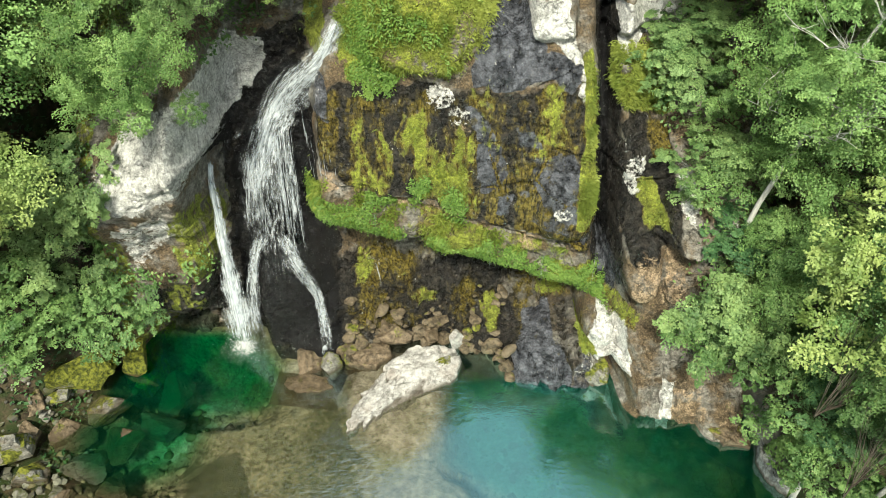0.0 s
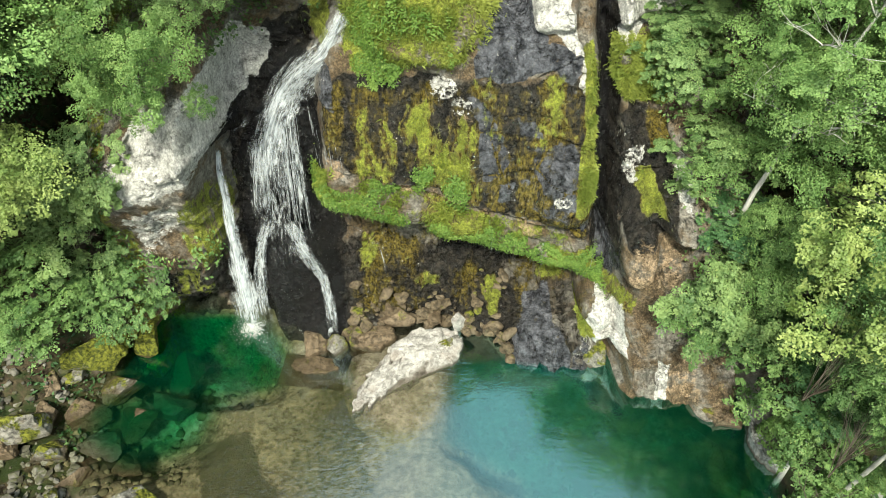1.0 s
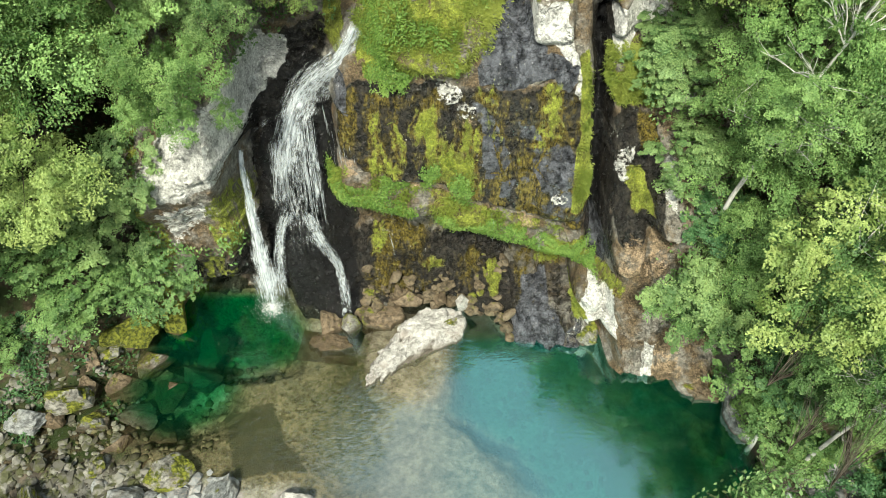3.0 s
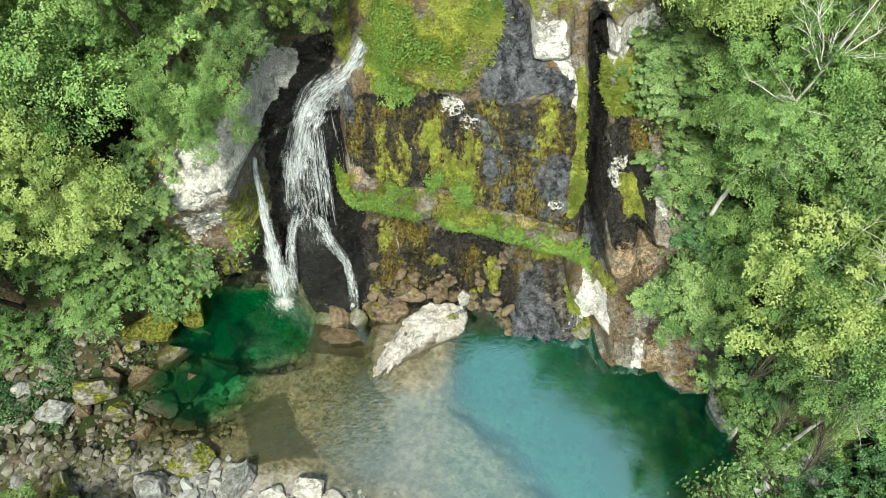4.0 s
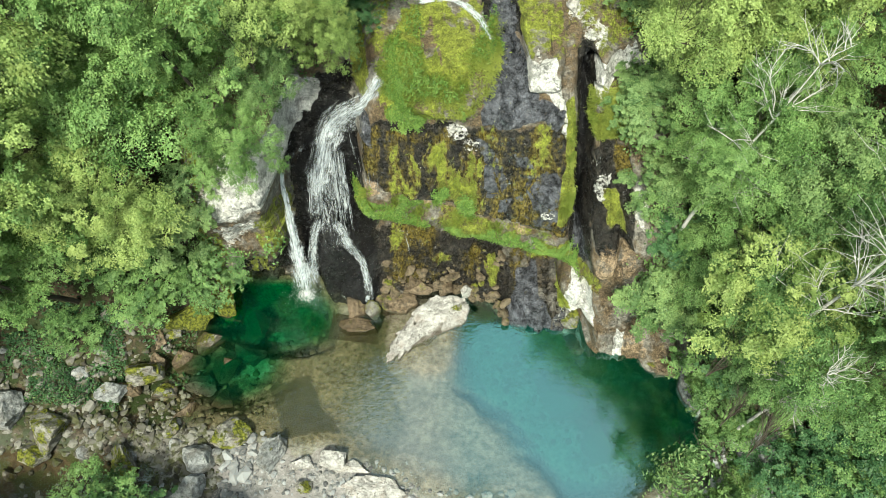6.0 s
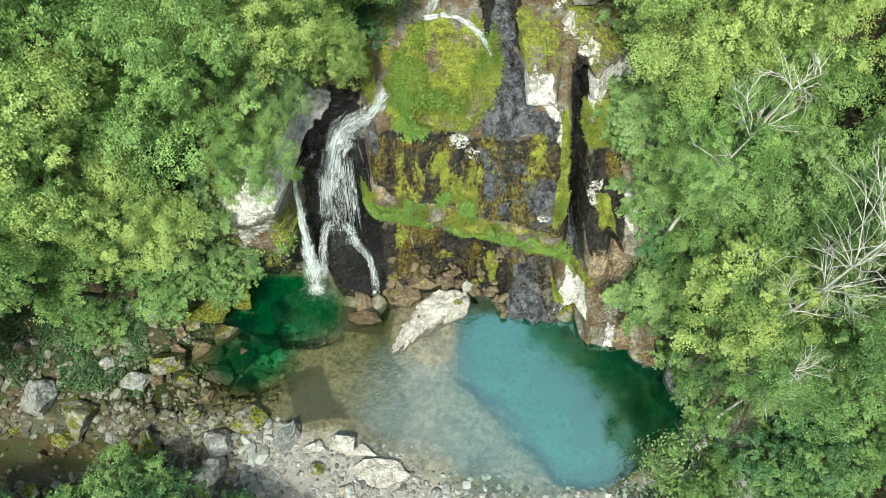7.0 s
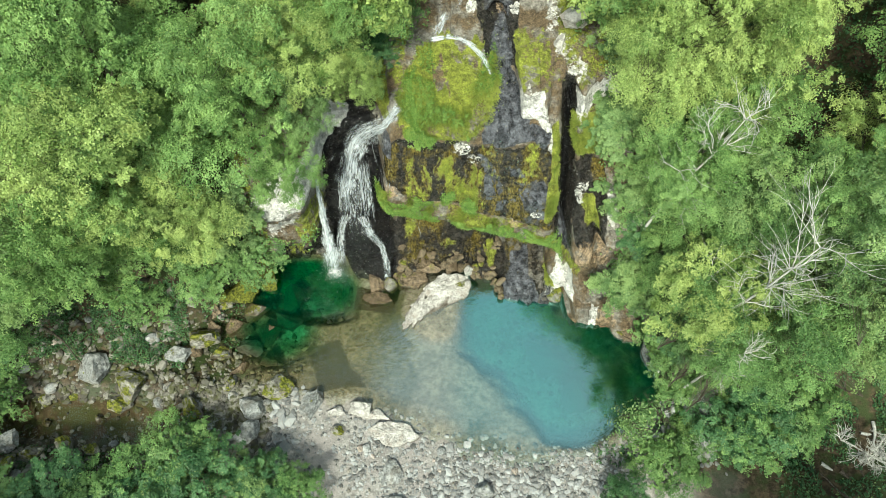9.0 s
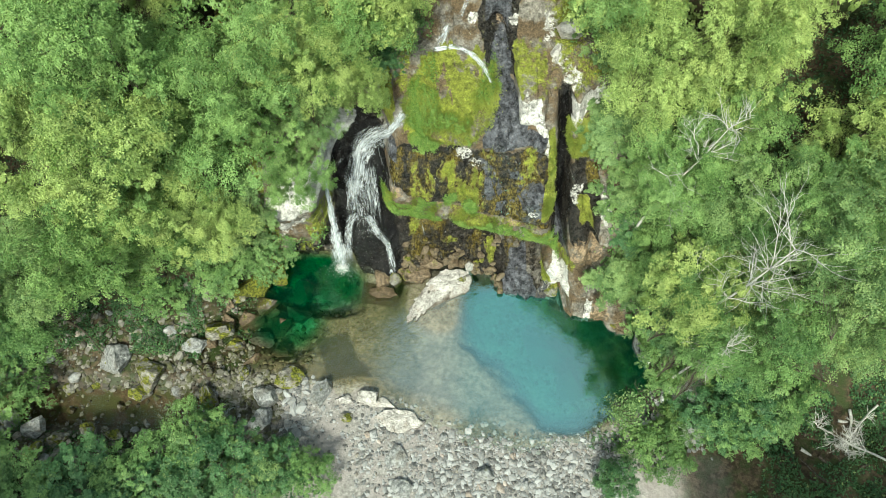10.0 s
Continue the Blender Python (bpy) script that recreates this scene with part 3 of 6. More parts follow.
def water_material():
    n = Nodes("pool_water")
    depth, sky_tint = n.attr("depth"), n.attr("sky_tint")
    ripple = n.math("ADD", n.math("MULTIPLY", n.noise(1.6, 4, 0.55, (1, 1.6, 1), 0.8), 1.0), n.math("MULTIPLY", n.noise(5, 4, 0.55, (0.9, 1.9, 1), 0.7), 0.45))
    normal = n.bump(ripple, n.ramp(n.attr("chop"), 0, 1, 0.06, 0.5), 0.06)
    # Turquoise water, with sky reflection also put into its body and gloss colours.
    deep = n.mix(sky_tint, (0.050, 0.62, 0.32), (0.13, 0.71, 0.58))
    tint = n.mix(n.ramp(depth, 0.15, 2.4), (0.95, 0.96, 0.90), deep)
    clear = n.node("ShaderNodeBsdfTransparent", Color=tint)
    murk = n.node("ShaderNodeBsdfDiffuse", Color=n.mix(sky_tint, (0.003, 0.105, 0.058), (0.012, 0.23, 0.18)))
    body = n.t.nodes.new("ShaderNodeMixShader")
    n.set(body.inputs[0], n.ramp(n.math("ADD", depth, n.math("MULTIPLY", n.math("SUBTRACT", n.noise(0.8, 4), 0.5), 0.4)), 0.4, 2.6, 0.0, n.ramp(sky_tint, 0, 1, 0.12, 0.16)))
    n.t.links.new(clear.outputs[0], body.inputs[1])
    n.t.links.new(murk.outputs[0], body.inputs[2])
    gloss = n.node("ShaderNodeBsdfGlossy", Color=n.mix(sky_tint, (0.86, 1.0, 0.95), (0.62, 1.0, 0.98)), Roughness=0.02, Normal=normal)
    fres = n.node("ShaderNodeFresnel", IOR=1.33, Normal=normal)
    mixer = n.t.nodes.new("ShaderNodeMixShader")
    sheen = n.math("ADD", n.ramp(depth, 0.0, 0.40, 0.12, 0.36), n.math("MULTIPLY", n.ramp(depth, 0.4, 1.3, 0.0, 0.12), sky_tint))
    n.set(mixer.inputs[0], n.math("ADD", n.math("MULTIPLY", fres.outputs[0], 0.8), n.math("MULTIPLY", sheen, n.attr("open"))))
    n.t.links.new(body.outputs[0], mixer.inputs[1])
    n.t.links.new(gloss.outputs[0], mixer.inputs[2])
    n.t.links.new(mixer.outputs[0], n.out.inputs[0])
    return n.mat


def fall_material(name, cover):
    """White water: streaks along the flow with gaps between them; UV in metres, u across, v along."""
    n = Nodes(name)
    n.pos = n.t.nodes.new("ShaderNodeTexCoord").outputs["UV"]
    fine, broad = n.noise(15.0, 5, 0.65, (1, 0.07, 1), 0.5), n.noise(3.6, 5, 0.6, (1, 0.30, 1), 0.9)
    s = n.math("ADD", n.math("MULTIPLY", n.math("SUBTRACT", fine, 0.5), 1.0), n.math("MULTIPLY", n.math("SUBTRACT", broad, 0.5), 1.2))
    s = n.math("ADD", s, n.math("MULTIPLY", n.math("SUBTRACT", n.noise(9.0, 6, 0.7, (1, 0.4, 1), 0.6), 0.5), 1.0))
    s = n.math("ADD", s, n.attr("body"))
    alpha = n.ramp(s, 0.78 - cover, 1.75 - cover, 0.0, 0.90)
    n.finish(n.mix(n.ramp(fine, 0.35, 0.65), (0.46, 0.52, 0.57), (0.74, 0.78, 0.82)), 0.45, n.bump(s, 0.3, 0.04), 0.35)
    n.set(n.bsdf.inputs["Alpha"], alpha)
    return n.mat


CLIFF = cliff_material()
GROUND = ground_material()
LEAF_MID = leaf_material("leaf_mid_green", (0.050, 0.120, 0.026), (0.275, 0.445, 0.145), (0.315, 0.465, 0.15))
LEAF_DEEP = leaf_material("leaf_deep_green", (0.034, 0.092, 0.026), (0.205, 0.355, 0.115), (0.25, 0.39, 0.125))
LEAF_YELLOW = leaf_material("leaf_yellow_green", (0.085, 0.160, 0.032), (0.400, 0.520, 0.170), (0.46, 0.54, 0.175))
LEAF_BLUE = leaf_material("leaf_grey_green", (0.05, 0.120, 0.035), (0.285, 0.42, 0.160), (0.32, 0.44, 0.155))
LEAF_DARK = leaf_material("leaf_blue_green", (0.018, 0.065, 0.022), (0.105, 0.225, 0.09), (0.13, 0.24, 0.09))
LEAF_HERB = leaf_material("leaf_fresh_green", (0.055, 0.12, 0.017), (0.25, 0.40, 0.08), (0.31, 0.44, 0.095))
GRASS = leaf_material("grass_blade", (0.10, 0.150, 0.022), (0.34, 0.42, 0.08), (0.43, 0.46, 0.11))
BARK = bark_material("bark_grey_brown", (0.040, 0.033, 0.025), (0.125, 0.108, 0.085))
DEADWOOD = bark_material("deadwood_pale", (0.36, 0.355, 0.335), (0.64, 0.63, 0.60))
WATER = water_material()
FOAM_DENSE, FOAM_THIN = fall_material("white_water", 0.56), fall_material("veil_water", 0.40)
PALE_ROCK = boulder_material("pale_limestone", (0.27, 0.255, 0.24), (0.60, 0.58, 0.555), 0.22, (0.34, 0.285, 0.245))
GREY_ROCK = boulder_material("grey_boulder", (0.125, 0.13, 0.132), (0.40, 0.41, 0.41), 0.3, (0.20, 0.18, 0.15))
BROWN_ROCK = boulder_material("brown_boulder", (0.06, 0.045, 0.028), (0.26, 0.195, 0.13), 0.42, (0.15, 0.11, 0.07), 0.42)
MOSS_ROCK = boulder_material("mossy_boulder", (0.10, 0.095, 0.085), (0.38, 0.365, 0.33), 0.66)
THICK_MOSS = boulder_material("thick_moss_boulder", (0.10, 0.095, 0.085), (0.36, 0.345, 0.31), 1.0)

# ---------------------------------------------------------------- the large structure
def build_cliff():
    xs = np.concatenate([np.arange(-16.0, -9.0, 0.08), np.arange(-9.0, 7.5, 0.05), np.arange(7.5, 12.01, 0.08)])
    zs = np.concatenate([np.arange(-2.6, -0.4, 0.1), np.arange(-0.4, 13.2, 0.052), np.arange(13.2, 15.0, 0.03), 15.0 + np.cumsum(np.linspace(0.05, 0.40, 72))])
    X, Z = np.meshgrid(xs, zs, indexing="ij")
    Y = cliff_y(X, Z)
    rim = 1 - sstep(-16, -13.5, X) + sstep(10.0, 12.0, X)
    Y = Y + 3.0 * rim
    P = np.stack(lean_back(X, Y, Z), -1)
    me = mesh_from("cliff", P.reshape(-1, 3), grid_faces(len(xs), len(zs)))
    me.set_sharp_from_angle(angle=radians(38))
    grid = (X, Z)
    X, Z = warped(X, Z, 0.32, 0.16)
    d, e = Z - ledge_z(X), Z - shelf_z(X)
    n1, n2, n3 = fbm(X * 0.8, Z * 0.8, 0, 3, 81), fbm(X * 1.9, Z * 0.30, 3, 3, 82), fbm(X * 0.5, Z * 0.5, 7, 3, 83)
    h0, _, _, _, _, crack = veins(grid[0] + 0.25 * grid[1], grid[1], 301, 1.7, 1.25)
    onblock = sstep(-5.8, -5.0, X) * (1 - sstep(4.5, 5.0, X))
    wetface = onblock * sstep(-0.1, 0.15, d) * (1 - sstep(10.4, 11.0, Z))
    # yellow-green moss, hanging in drapes over the wet face and thick on ledges
    drapes = outline(X, Z, 0.5, -4.0, 9.9, -1.6, 10.0, 0.3, 9.4, 0.5, 6.6, -1.6, 6.9, -3.9, 7.5)
    moss = 0.10 + 0.22 * n1
    moss = np.maximum(moss, drapes * (0.60 + 0.9 * n2 + 0.5 * fbm(X * 5.0, Z * 0.9, 5, 2, 86)))
    moss = np.maximum(moss, (0.42 + 0.7 * n2) * outline(X, Z, 0.5, 0.2, 11.0, 4.2, 10.9, 4.4, 8.6, 2.0, 8.3, 0.2, 9.0) * 0.8)
    moss = np.maximum(moss, (0.80 + 0.7 * n1 + 0.5 * fbm(X * 3.0, Z * 3.0, 4, 3, 89)) * outline(X, Z, 0.22, -4.5, 12.4, -3.5, 14.2, -1.0, 14.35, 0.55, 13.6, 0.75, 12.8, 0.1, 11.8, -0.6, 10.95, -1.8, 11.4, -3.9, 11.0))
    moss = np.maximum(moss, 1.05 * outline(grid[0] + 0.12 * n1, Z, 0.10, 3.95, 11.7, 4.3, 11.9, 4.6, 9.5, 4.85, 7.2, 4.6, 6.2, 4.1, 6.1, 4.0, 7.6, 4.25, 9.2))
    moss = np.maximum(moss, (0.40 + 0.6 * n1) * sstep(-0.1, 0.1, e) * sstep(0.0, -0.35, d) * sstep(-6.2, -5.6, X) * (1 - sstep(5.2, 6.0, X)))
    moss = np.maximum(moss, 0.85 * outline(X, Z, 0.15, 6.2, 8.1, 6.6, 8.0, 7.3, 6.8, 7.0, 6.5, 6.3, 7.0))
    moss = np.maximum(moss, 1.0 * outline(X, Z, 0.2, 5.1, 10.9, 6.9, 11.9, 7.6, 10.8, 7.4, 9.6, 6.2, 9.8, 5.35, 9.9))
    for cx, cz, rx, rz, w, turn in ((-10.1, 5.6, 1.0, 2.6, 0.62, 0), (-5.4, 12.6, 0.6, 1.1, 0.85, 0), (4.6, 3.6, 1.0, 0.8, 0.75, -20), (-4.2, 2.9, 0.5, 0.9, 0.6, 0), (1.1, 1.2, 0.5, 0.5, 0.7, 0), (3.4, 2.0, 0.8, 0.5, 0.65, 0), (6.0, 3.0, 0.9, 0.5, 0.6, 0), (-11.2, 2.6, 1.2, 1.4, 0.5, 0), (-1.6, 1.7, 0.8, 0.5, 0.5, 0)):
        moss = np.maximum(moss, w * bump(X, Z, cx, cz, rx, rz, turn))
    # the flat top: a mossy hump, patchy yellow moss on the dome's crown
    moss = np.maximum(moss, (0.80 + 0.5 * n1) * outline(X, Z, 0.14, 1.75, 13.55, 1.7, 14.4, 3.6, 14.6, 4.1, 13.9, 3.4, 13.5))
    moss = np.maximum(moss, (0.55 + 0.7 * n1) * outline(X, Z, 0.14, 3.6, 13.3, 3.2, 13.6, 4.6, 14.1, 5.6, 14.2, 5.6, 13.4))
    crown = outline(X, Z, 0.06, -2.9, 13.9, -1.6, 14.35, 0.2, 14.1, -0.2, 13.75, -1.6, 13.7)
    moss = np.where(crown > 0.4, 0.62 + 0.7 * fbm(X * 1.8, Z * 7.0, 5, 2, 88), moss)
    moss = np.where(X < -12.6, np.maximum(moss, 0.55), moss)
    moss = np.maximum(moss, (0.55 + 0.5 * n1) * sstep(12.9, 13.5, Z) * np.maximum(sstep(3.2, 3.8, X), sstep(-3.6, -4.4, X)))
    # brown-olive film of algae
    olive = (0.60 + 0.6 * n2) * wetface + (0.42 + 0.6 * n1) * sstep(0.2, 0.8, Z) * sstep(4.6, 3.6, Z) * sstep(-5.4, -4.6, X) * sstep(6.0, 5.0, X)
    olive = np.maximum(olive, 0.75 * sstep(0.28, 0.5, moss) * sstep(12, 11, Z) * sstep(-5.5, -4.5, X))
    # bare grey slabs in the face
    slate = 0.02 + 0.2 * n1
    slate = np.maximum(slate, 0.95 * outline(X, Z, 0.15, 0.3, 11.5, 0.7, 13.4, 2.2, 13.0, 2.5, 11.9, 4.0, 11.6, 3.6, 10.5, 2.7, 11.0, 1.5, 10.8, 0.4, 10.9))
    for pts in ((0.0, 10.3, 1.0, 9.9, 1.5, 8.6, 1.3, 7.5, 0.5, 7.3, 0.4, 8.4), (2.3, 8.7, 3.8, 8.6, 4.1, 7.3, 3.4, 6.7, 2.5, 7.2), (1.7, 9.9, 2.7, 9.4, 2.9, 8.9, 1.9, 9.1), (3.2, 7.3, 4.2, 7.0, 4.2, 6.35, 3.0, 6.5), (0.9, 7.2, 1.7, 7.2, 1.6, 6.3, 1.0, 6.4), (-5.9, 11.6, -4.9, 11.2, -4.8, 9.6, -5.6, 9.4, -6.4, 10.6)):
        slate = np.maximum(slate, 0.62 * outline(X, Z, 0.10, *pts) * sstep(0.0, 0.12, crack + 0.05))
    slate = np.maximum(slate, 0.36 * sstep(0.62, 0.70, h0) * wetface * sstep(-0.5, 0.5, X))
    for cx, cz, rx, rz, w in ((5.6, 4.0, 0.5, 1.2, 0.65), (1.0, 13.6, 0.8, 0.9, 0.8), (0.9, 15.6, 1.0, 1.6, 0.75), (-6.9, 2.6, 1.7, 3.0, 0.30)):
        slate = np.maximum(slate, w * bump(X, Z, cx, cz, rx, rz))
    # pale limestone
    pale = 0.05 + 0.2 * n1
    pale = np.maximum(pale, 1.25 * outline(X, Z, 0.25, -12.6, 8.6, -11.2, 10.2, -9.6, 11.2, -8.6, 12.3, -7.4, 12.0, -7.3, 11.1, -8.4, 10.0, -9.1, 9.0, -10.1, 8.3, -11.4, 7.8))
    pale = np.maximum(pale, 0.62 * outline(X, Z, 0.3, -12.4, 6.9, -10.8, 7.5, -10.0, 6.2, -11.4, 5.4, -12.6, 4.4))
    for cx, cz, rx, rz, w in ((-0.95, 10.5, 0.8, 0.6, 0.50), (-0.2, 9.8, 0.7, 0.6, 0.40), (7.85, 7.7, 0.5, 0.85, 0.75), (9.1, 6.5, 0.6, 0.8, 0.8), (6.05, 8.0, 0.3, 0.8, 0.55), (4.0, 10.9, 0.22, 0.9, 0.75), (4.3, 8.3, 0.28, 0.3, 0.7), (3.5, 6.75, 0.5, 0.3, 0.55), (-2.9, 13.7, 0.5, 0.18, 0.8), (1.7, 14.9, 0.5, 0.25, 0.6), (4.7, 14.1, 0.8, 0.4, 0.55), (5.2, 13.7, 0.7, 0.35, 0.6), (4.2, 14.9, 0.9, 0.5, 0.50), (4.6, 16.4, 1.0, 0.7, 0.9), (2.4, 13.45, 0.6, 0.12, 0.9), (-6.4, 13.3, 0.5, 0.4, 0.7), (-0.6, 14.9, 0.5, 0.3, 0.7)):
        pale = np.maximum(pale, w * bump(X, Z, cx, cz, rx, rz))
    block = np.maximum(outline(X, Z, 0.07, 2.25, 12.3, 2.2, 13.35, 3.55, 13.45, 3.95, 11.6, 3.5, 11.75, 3.0, 12.1),
                       outline(X, Z, 0.07, 4.75, 10.75, 4.6, 12.9, 7.0, 13.2, 8.0, 12.2, 7.2, 11.75, 6.3, 11.9))
    moss, pale = moss * (1 - 0.9 * block), np.maximum(pale, 1.4 * block)
    slate = np.maximum(slate, 0.9 * outline(X, Z, 0.15, 1.7, -1, 1.8, 0.7, 2.6, 1.35, 3.6, 1.3, 4.2, 0.4, 4.3, -1))
    slate = np.maximum(slate, 0.55 * outline(X, Z, 0.15, 4.2, -1, 4.2, 0.6, 4.4, 1.3, 5.2, 1.2, 5.4, -1))
    pale = np.maximum(pale, 1.25 * outline(X, Z, 0.10, 4.6, 1.2, 4.9, 2.6, 6.0, 2.7, 6.35, 1.5, 5.8, 0.7))
    pale = np.maximum(pale, 1.2 * outline(grid[0], grid[1], 0.06, 7.35, -0.4, 7.45, 1.35, 7.85, 1.4, 7.8, -0.4))
    pale = np.maximum(pale, 0.40 * bump(X, Z, 4.8, 0.5, 0.8, 0.8))
    moss = moss * (1 - 0.9 * outline(X, Z, 0.2, 1.7, -1, 1.8, 0.9, 3.6, 1.4, 4.6, 1.3, 6.2, 2.7, 6.2, 0.6, 7.2, 2.6, 9.4, 1.4, 9.4, -1))
    moss = np.maximum(moss, 0.95 * bump(X, Z, 4.75, 1.35, 0.45, 0.4))
    # tan and rusty rock
    strip = sstep(-0.75, -0.5, d + 0.25 * n1) * sstep(0.12, -0.05, d) * onblock
    tan = -0.05 + 0.25 * n1 + (0.72 + 0.6 * fbm(X * 0.8, d * 0.6, 4, 3, 85)) * strip
    for cx, cz, rx, rz, w in ((2.7, 5.0, 0.75, 0.4, 0.9), (6.7, 1.4, 0.8, 1.6, 0.5), (8.4, 0.6, 1.2, 1.3, 0.72), (9.8, 0.2, 1.0, 0.8, 0.6), (-2.6, 0.7, 1.4, 0.7, 0.45), (6.5, 4.9, 0.8, 1.7, 0.80), (7.7, 4.8, 0.65, 1.6, 0.78), (-5.1, 7.5, 0.9, 0.22, 0.9), (-11.5, 2.2, 1.3, 0.8, 0.5), (0.9, 14.45, 0.45, 0.14, 0.8), (1.2, 14.8, 0.5, 0.15, 0.75), (1.4, 15.5, 0.5, 0.3, 0.7), (0.6, 16.2, 0.6, 0.3, 0.6), (1.4, 7.4, 0.2, 0.35, 0.6), (-0.3, 9.3, 0.7, 0.4, 0.62), (6.3, 10.0, 0.9, 0.3, 0.5)):
        tan = np.maximum(tan, w * bump(X, Z, cx, cz, rx, rz))
    wet_shade = 0.25 + 0.55 * wetface + 0.62 * (1 - sstep(2.8, 4.4, Z)) * sstep(-13, -12, X) * (1 - sstep(4.2, 5.4, X)) * (0.9 + n3)
    # Darker band across the face below the dome.
    wet_shade = np.maximum(wet_shade, 0.85 * sstep(9.4, 9.8, Z) * sstep(11.1, 10.8, Z) * sstep(-5, -4.4, X) * sstep(-0.6, -1.2, X))
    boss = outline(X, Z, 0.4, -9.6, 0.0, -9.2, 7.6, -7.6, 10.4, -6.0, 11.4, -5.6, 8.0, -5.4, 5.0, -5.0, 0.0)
    wet_shade = np.maximum(wet_shade, 1.6 * boss)
    # Alcove beside the fall: the left rock's shade painted in as near-black.
    wet_shade = np.maximum(wet_shade, 1.3 * outline(X, Z, 0.3, -9.3, 7.6, -9.2, 9.6, -7.4, 12.2, -5.6, 12.6, -6.4, 10.4, -7.6, 8.4))
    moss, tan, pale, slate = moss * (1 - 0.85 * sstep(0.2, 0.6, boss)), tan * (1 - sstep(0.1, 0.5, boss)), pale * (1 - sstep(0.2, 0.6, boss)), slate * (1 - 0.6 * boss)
    # The chute is wet, and its recess shade is painted near black too.
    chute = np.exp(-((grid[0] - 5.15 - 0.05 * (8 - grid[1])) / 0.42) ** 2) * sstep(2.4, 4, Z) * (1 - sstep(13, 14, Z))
    wet_shade = np.maximum(wet_shade, 1.6 * chute)
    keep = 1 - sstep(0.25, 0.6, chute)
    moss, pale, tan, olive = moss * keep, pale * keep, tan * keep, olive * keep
    wet_shade = np.maximum(wet_shade, 0.9 * outline(X, Z, 0.12, 0.7, 13.2, 1.9, 13.3, 2.0, 14.5, 2.4, 17.0, 0.6, 17.0, -0.4, 14.9))
    wet_shade = np.maximum(wet_shade, 0.95 * outline(X, Z, 0.25, 5.5, 10.0, 7.4, 9.4, 7.6, 6.0, 6.0, 5.4, 5.5, 6.5))
    olive = np.maximum(olive, 0.8 * outline(X, Z, 0.25, 6.3, 9.7, 7.3, 9.5, 7.5, 8.2, 6.5, 8.4))
    X, Z = grid
    for name, v in (("moss", moss), ("pale", pale), ("tan", tan), ("slate", slate), ("wet_shade", wet_shade), ("olive", olive)):
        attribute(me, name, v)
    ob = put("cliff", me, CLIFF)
    tagged(ob, "tall wet limestone cliff with moss streaks, pale patches and dark stains", "cliff", kind="structure")
    nor = np.cross(np.gradient(P, axis=0), np.gradient(P, axis=1))
    nor /= np.linalg.norm(nor, axis=2)[..., None] + 1e-9
    nor = np.where(nor[..., 1:2] > 0, -nor, nor)
    return ob, X, Z, P, nor, moss


def spread(lo, hi, step, far, count):
    tail = np.cumsum(np.geomspace(step * 1.5, far / 6, count))
    return np.concatenate([lo - tail[::-1], np.arange(lo, hi, step), hi + tail])


def build_ground():
    xs, ys = spread(-17.5, 13.0, 0.13, 420, 36), spread(3.0, 21.5, 0.13, 420, 36)
    X, Y = np.meshgrid(xs, ys, indexing="ij")
    Z = ground_z(X, Y)
    me = mesh_from("ground", np.stack([X, Y, Z], -1).reshape(-1, 3), grid_faces(len(xs), len(ys)))
    hill = np.clip(0.85 * sstep(-13.0, -14.6, X) * sstep(10.2, 11.2, Y) + 0.85 * sstep(-15.0, -17.0, X + 1.2 * fbm(X * 0.6, Y * 0.6, 3, 3, 98)) + 0.8 * sstep(-11.5, -13.5, X) * sstep(6.5, 5.0, Y) + 0.8 * sstep(12.0, 13.5, X) * sstep(9.0, 7.5, Y) + sstep(10.6, 11.6, X) * sstep(6.2, 8.5, Y) + sstep(22, 23, Y) + sstep(-2, -8, Y) + sstep(15, 18, X), 0, 1)
    attribute(me, "soil", hill)
    sand = 1.1 * sstep(1.0, 3.0, X) * sstep(19.5, 17.5, Y) * sstep(8.0, 9.5, Y) + 0.9 * bump(X, Y, 5.6, 13.4, 2.6, 1.3, -35) + 1.2 * bump(X, Y, -2.4, 15.2, 2.6, 5.2, 10) + 0.9 * bump(X, Y, -1.6, 10.2, 2.6, 4.0, -25) + 0.8 * sstep(17.6, 18.6, Y) * sstep(-1.5, -0.5, X) + 0.7 * bump(X, Y, -6.0, 17.9, 2.2, 1.0)
    edge = pool_edge(Y) - X
    sand = np.maximum(sand, 1.1 * sstep(3.6, 1.2, edge + 0.8 * fbm(X * 0.6, Y * 0.6, 9, 3, 59)))
    sand = np.maximum(sand, 0.95 * sstep(-0.05, 0.15, fbm(X * 0.55, Y * 0.55, 21, 3, 63)) * bump(X, Y, -12.6, 16.2, 3.4, 2.8))
    sand = sand * (1 - 0.42 * sstep(1.3, 2.4, -Z)) * (1 - 0.9 * bump(X, Y, 7.4, 13.4, 3.0, 2.0, -20))
    attribute(me, "sand", np.clip(sand, 0, 1.2))
    attribute(me, "rust", np.maximum(bump(X, Y, -15.9, 12.5, 1.9, 2.6), 0.8 * sstep(-16.4, -18.0, X)))
    attribute(me, "bench", sstep(1.5, 3.5, -edge))
    attribute(me, "weed", outline(X + 0.3 * fbm(X, Y, 2, 3, 64), Y + 0.3 * fbm(X, Y, 6, 3, 65), 0.3, -10.9, 13.7, -8.5, 14.0, -7.6, 12.4, -6.5, 10.9, -9.4, 10.5))
    ob = put("ground", me, GROUND)
    return tagged(ob, "gravel bank, stony pool bed and wooded earth slopes", "ground", kind="structure")


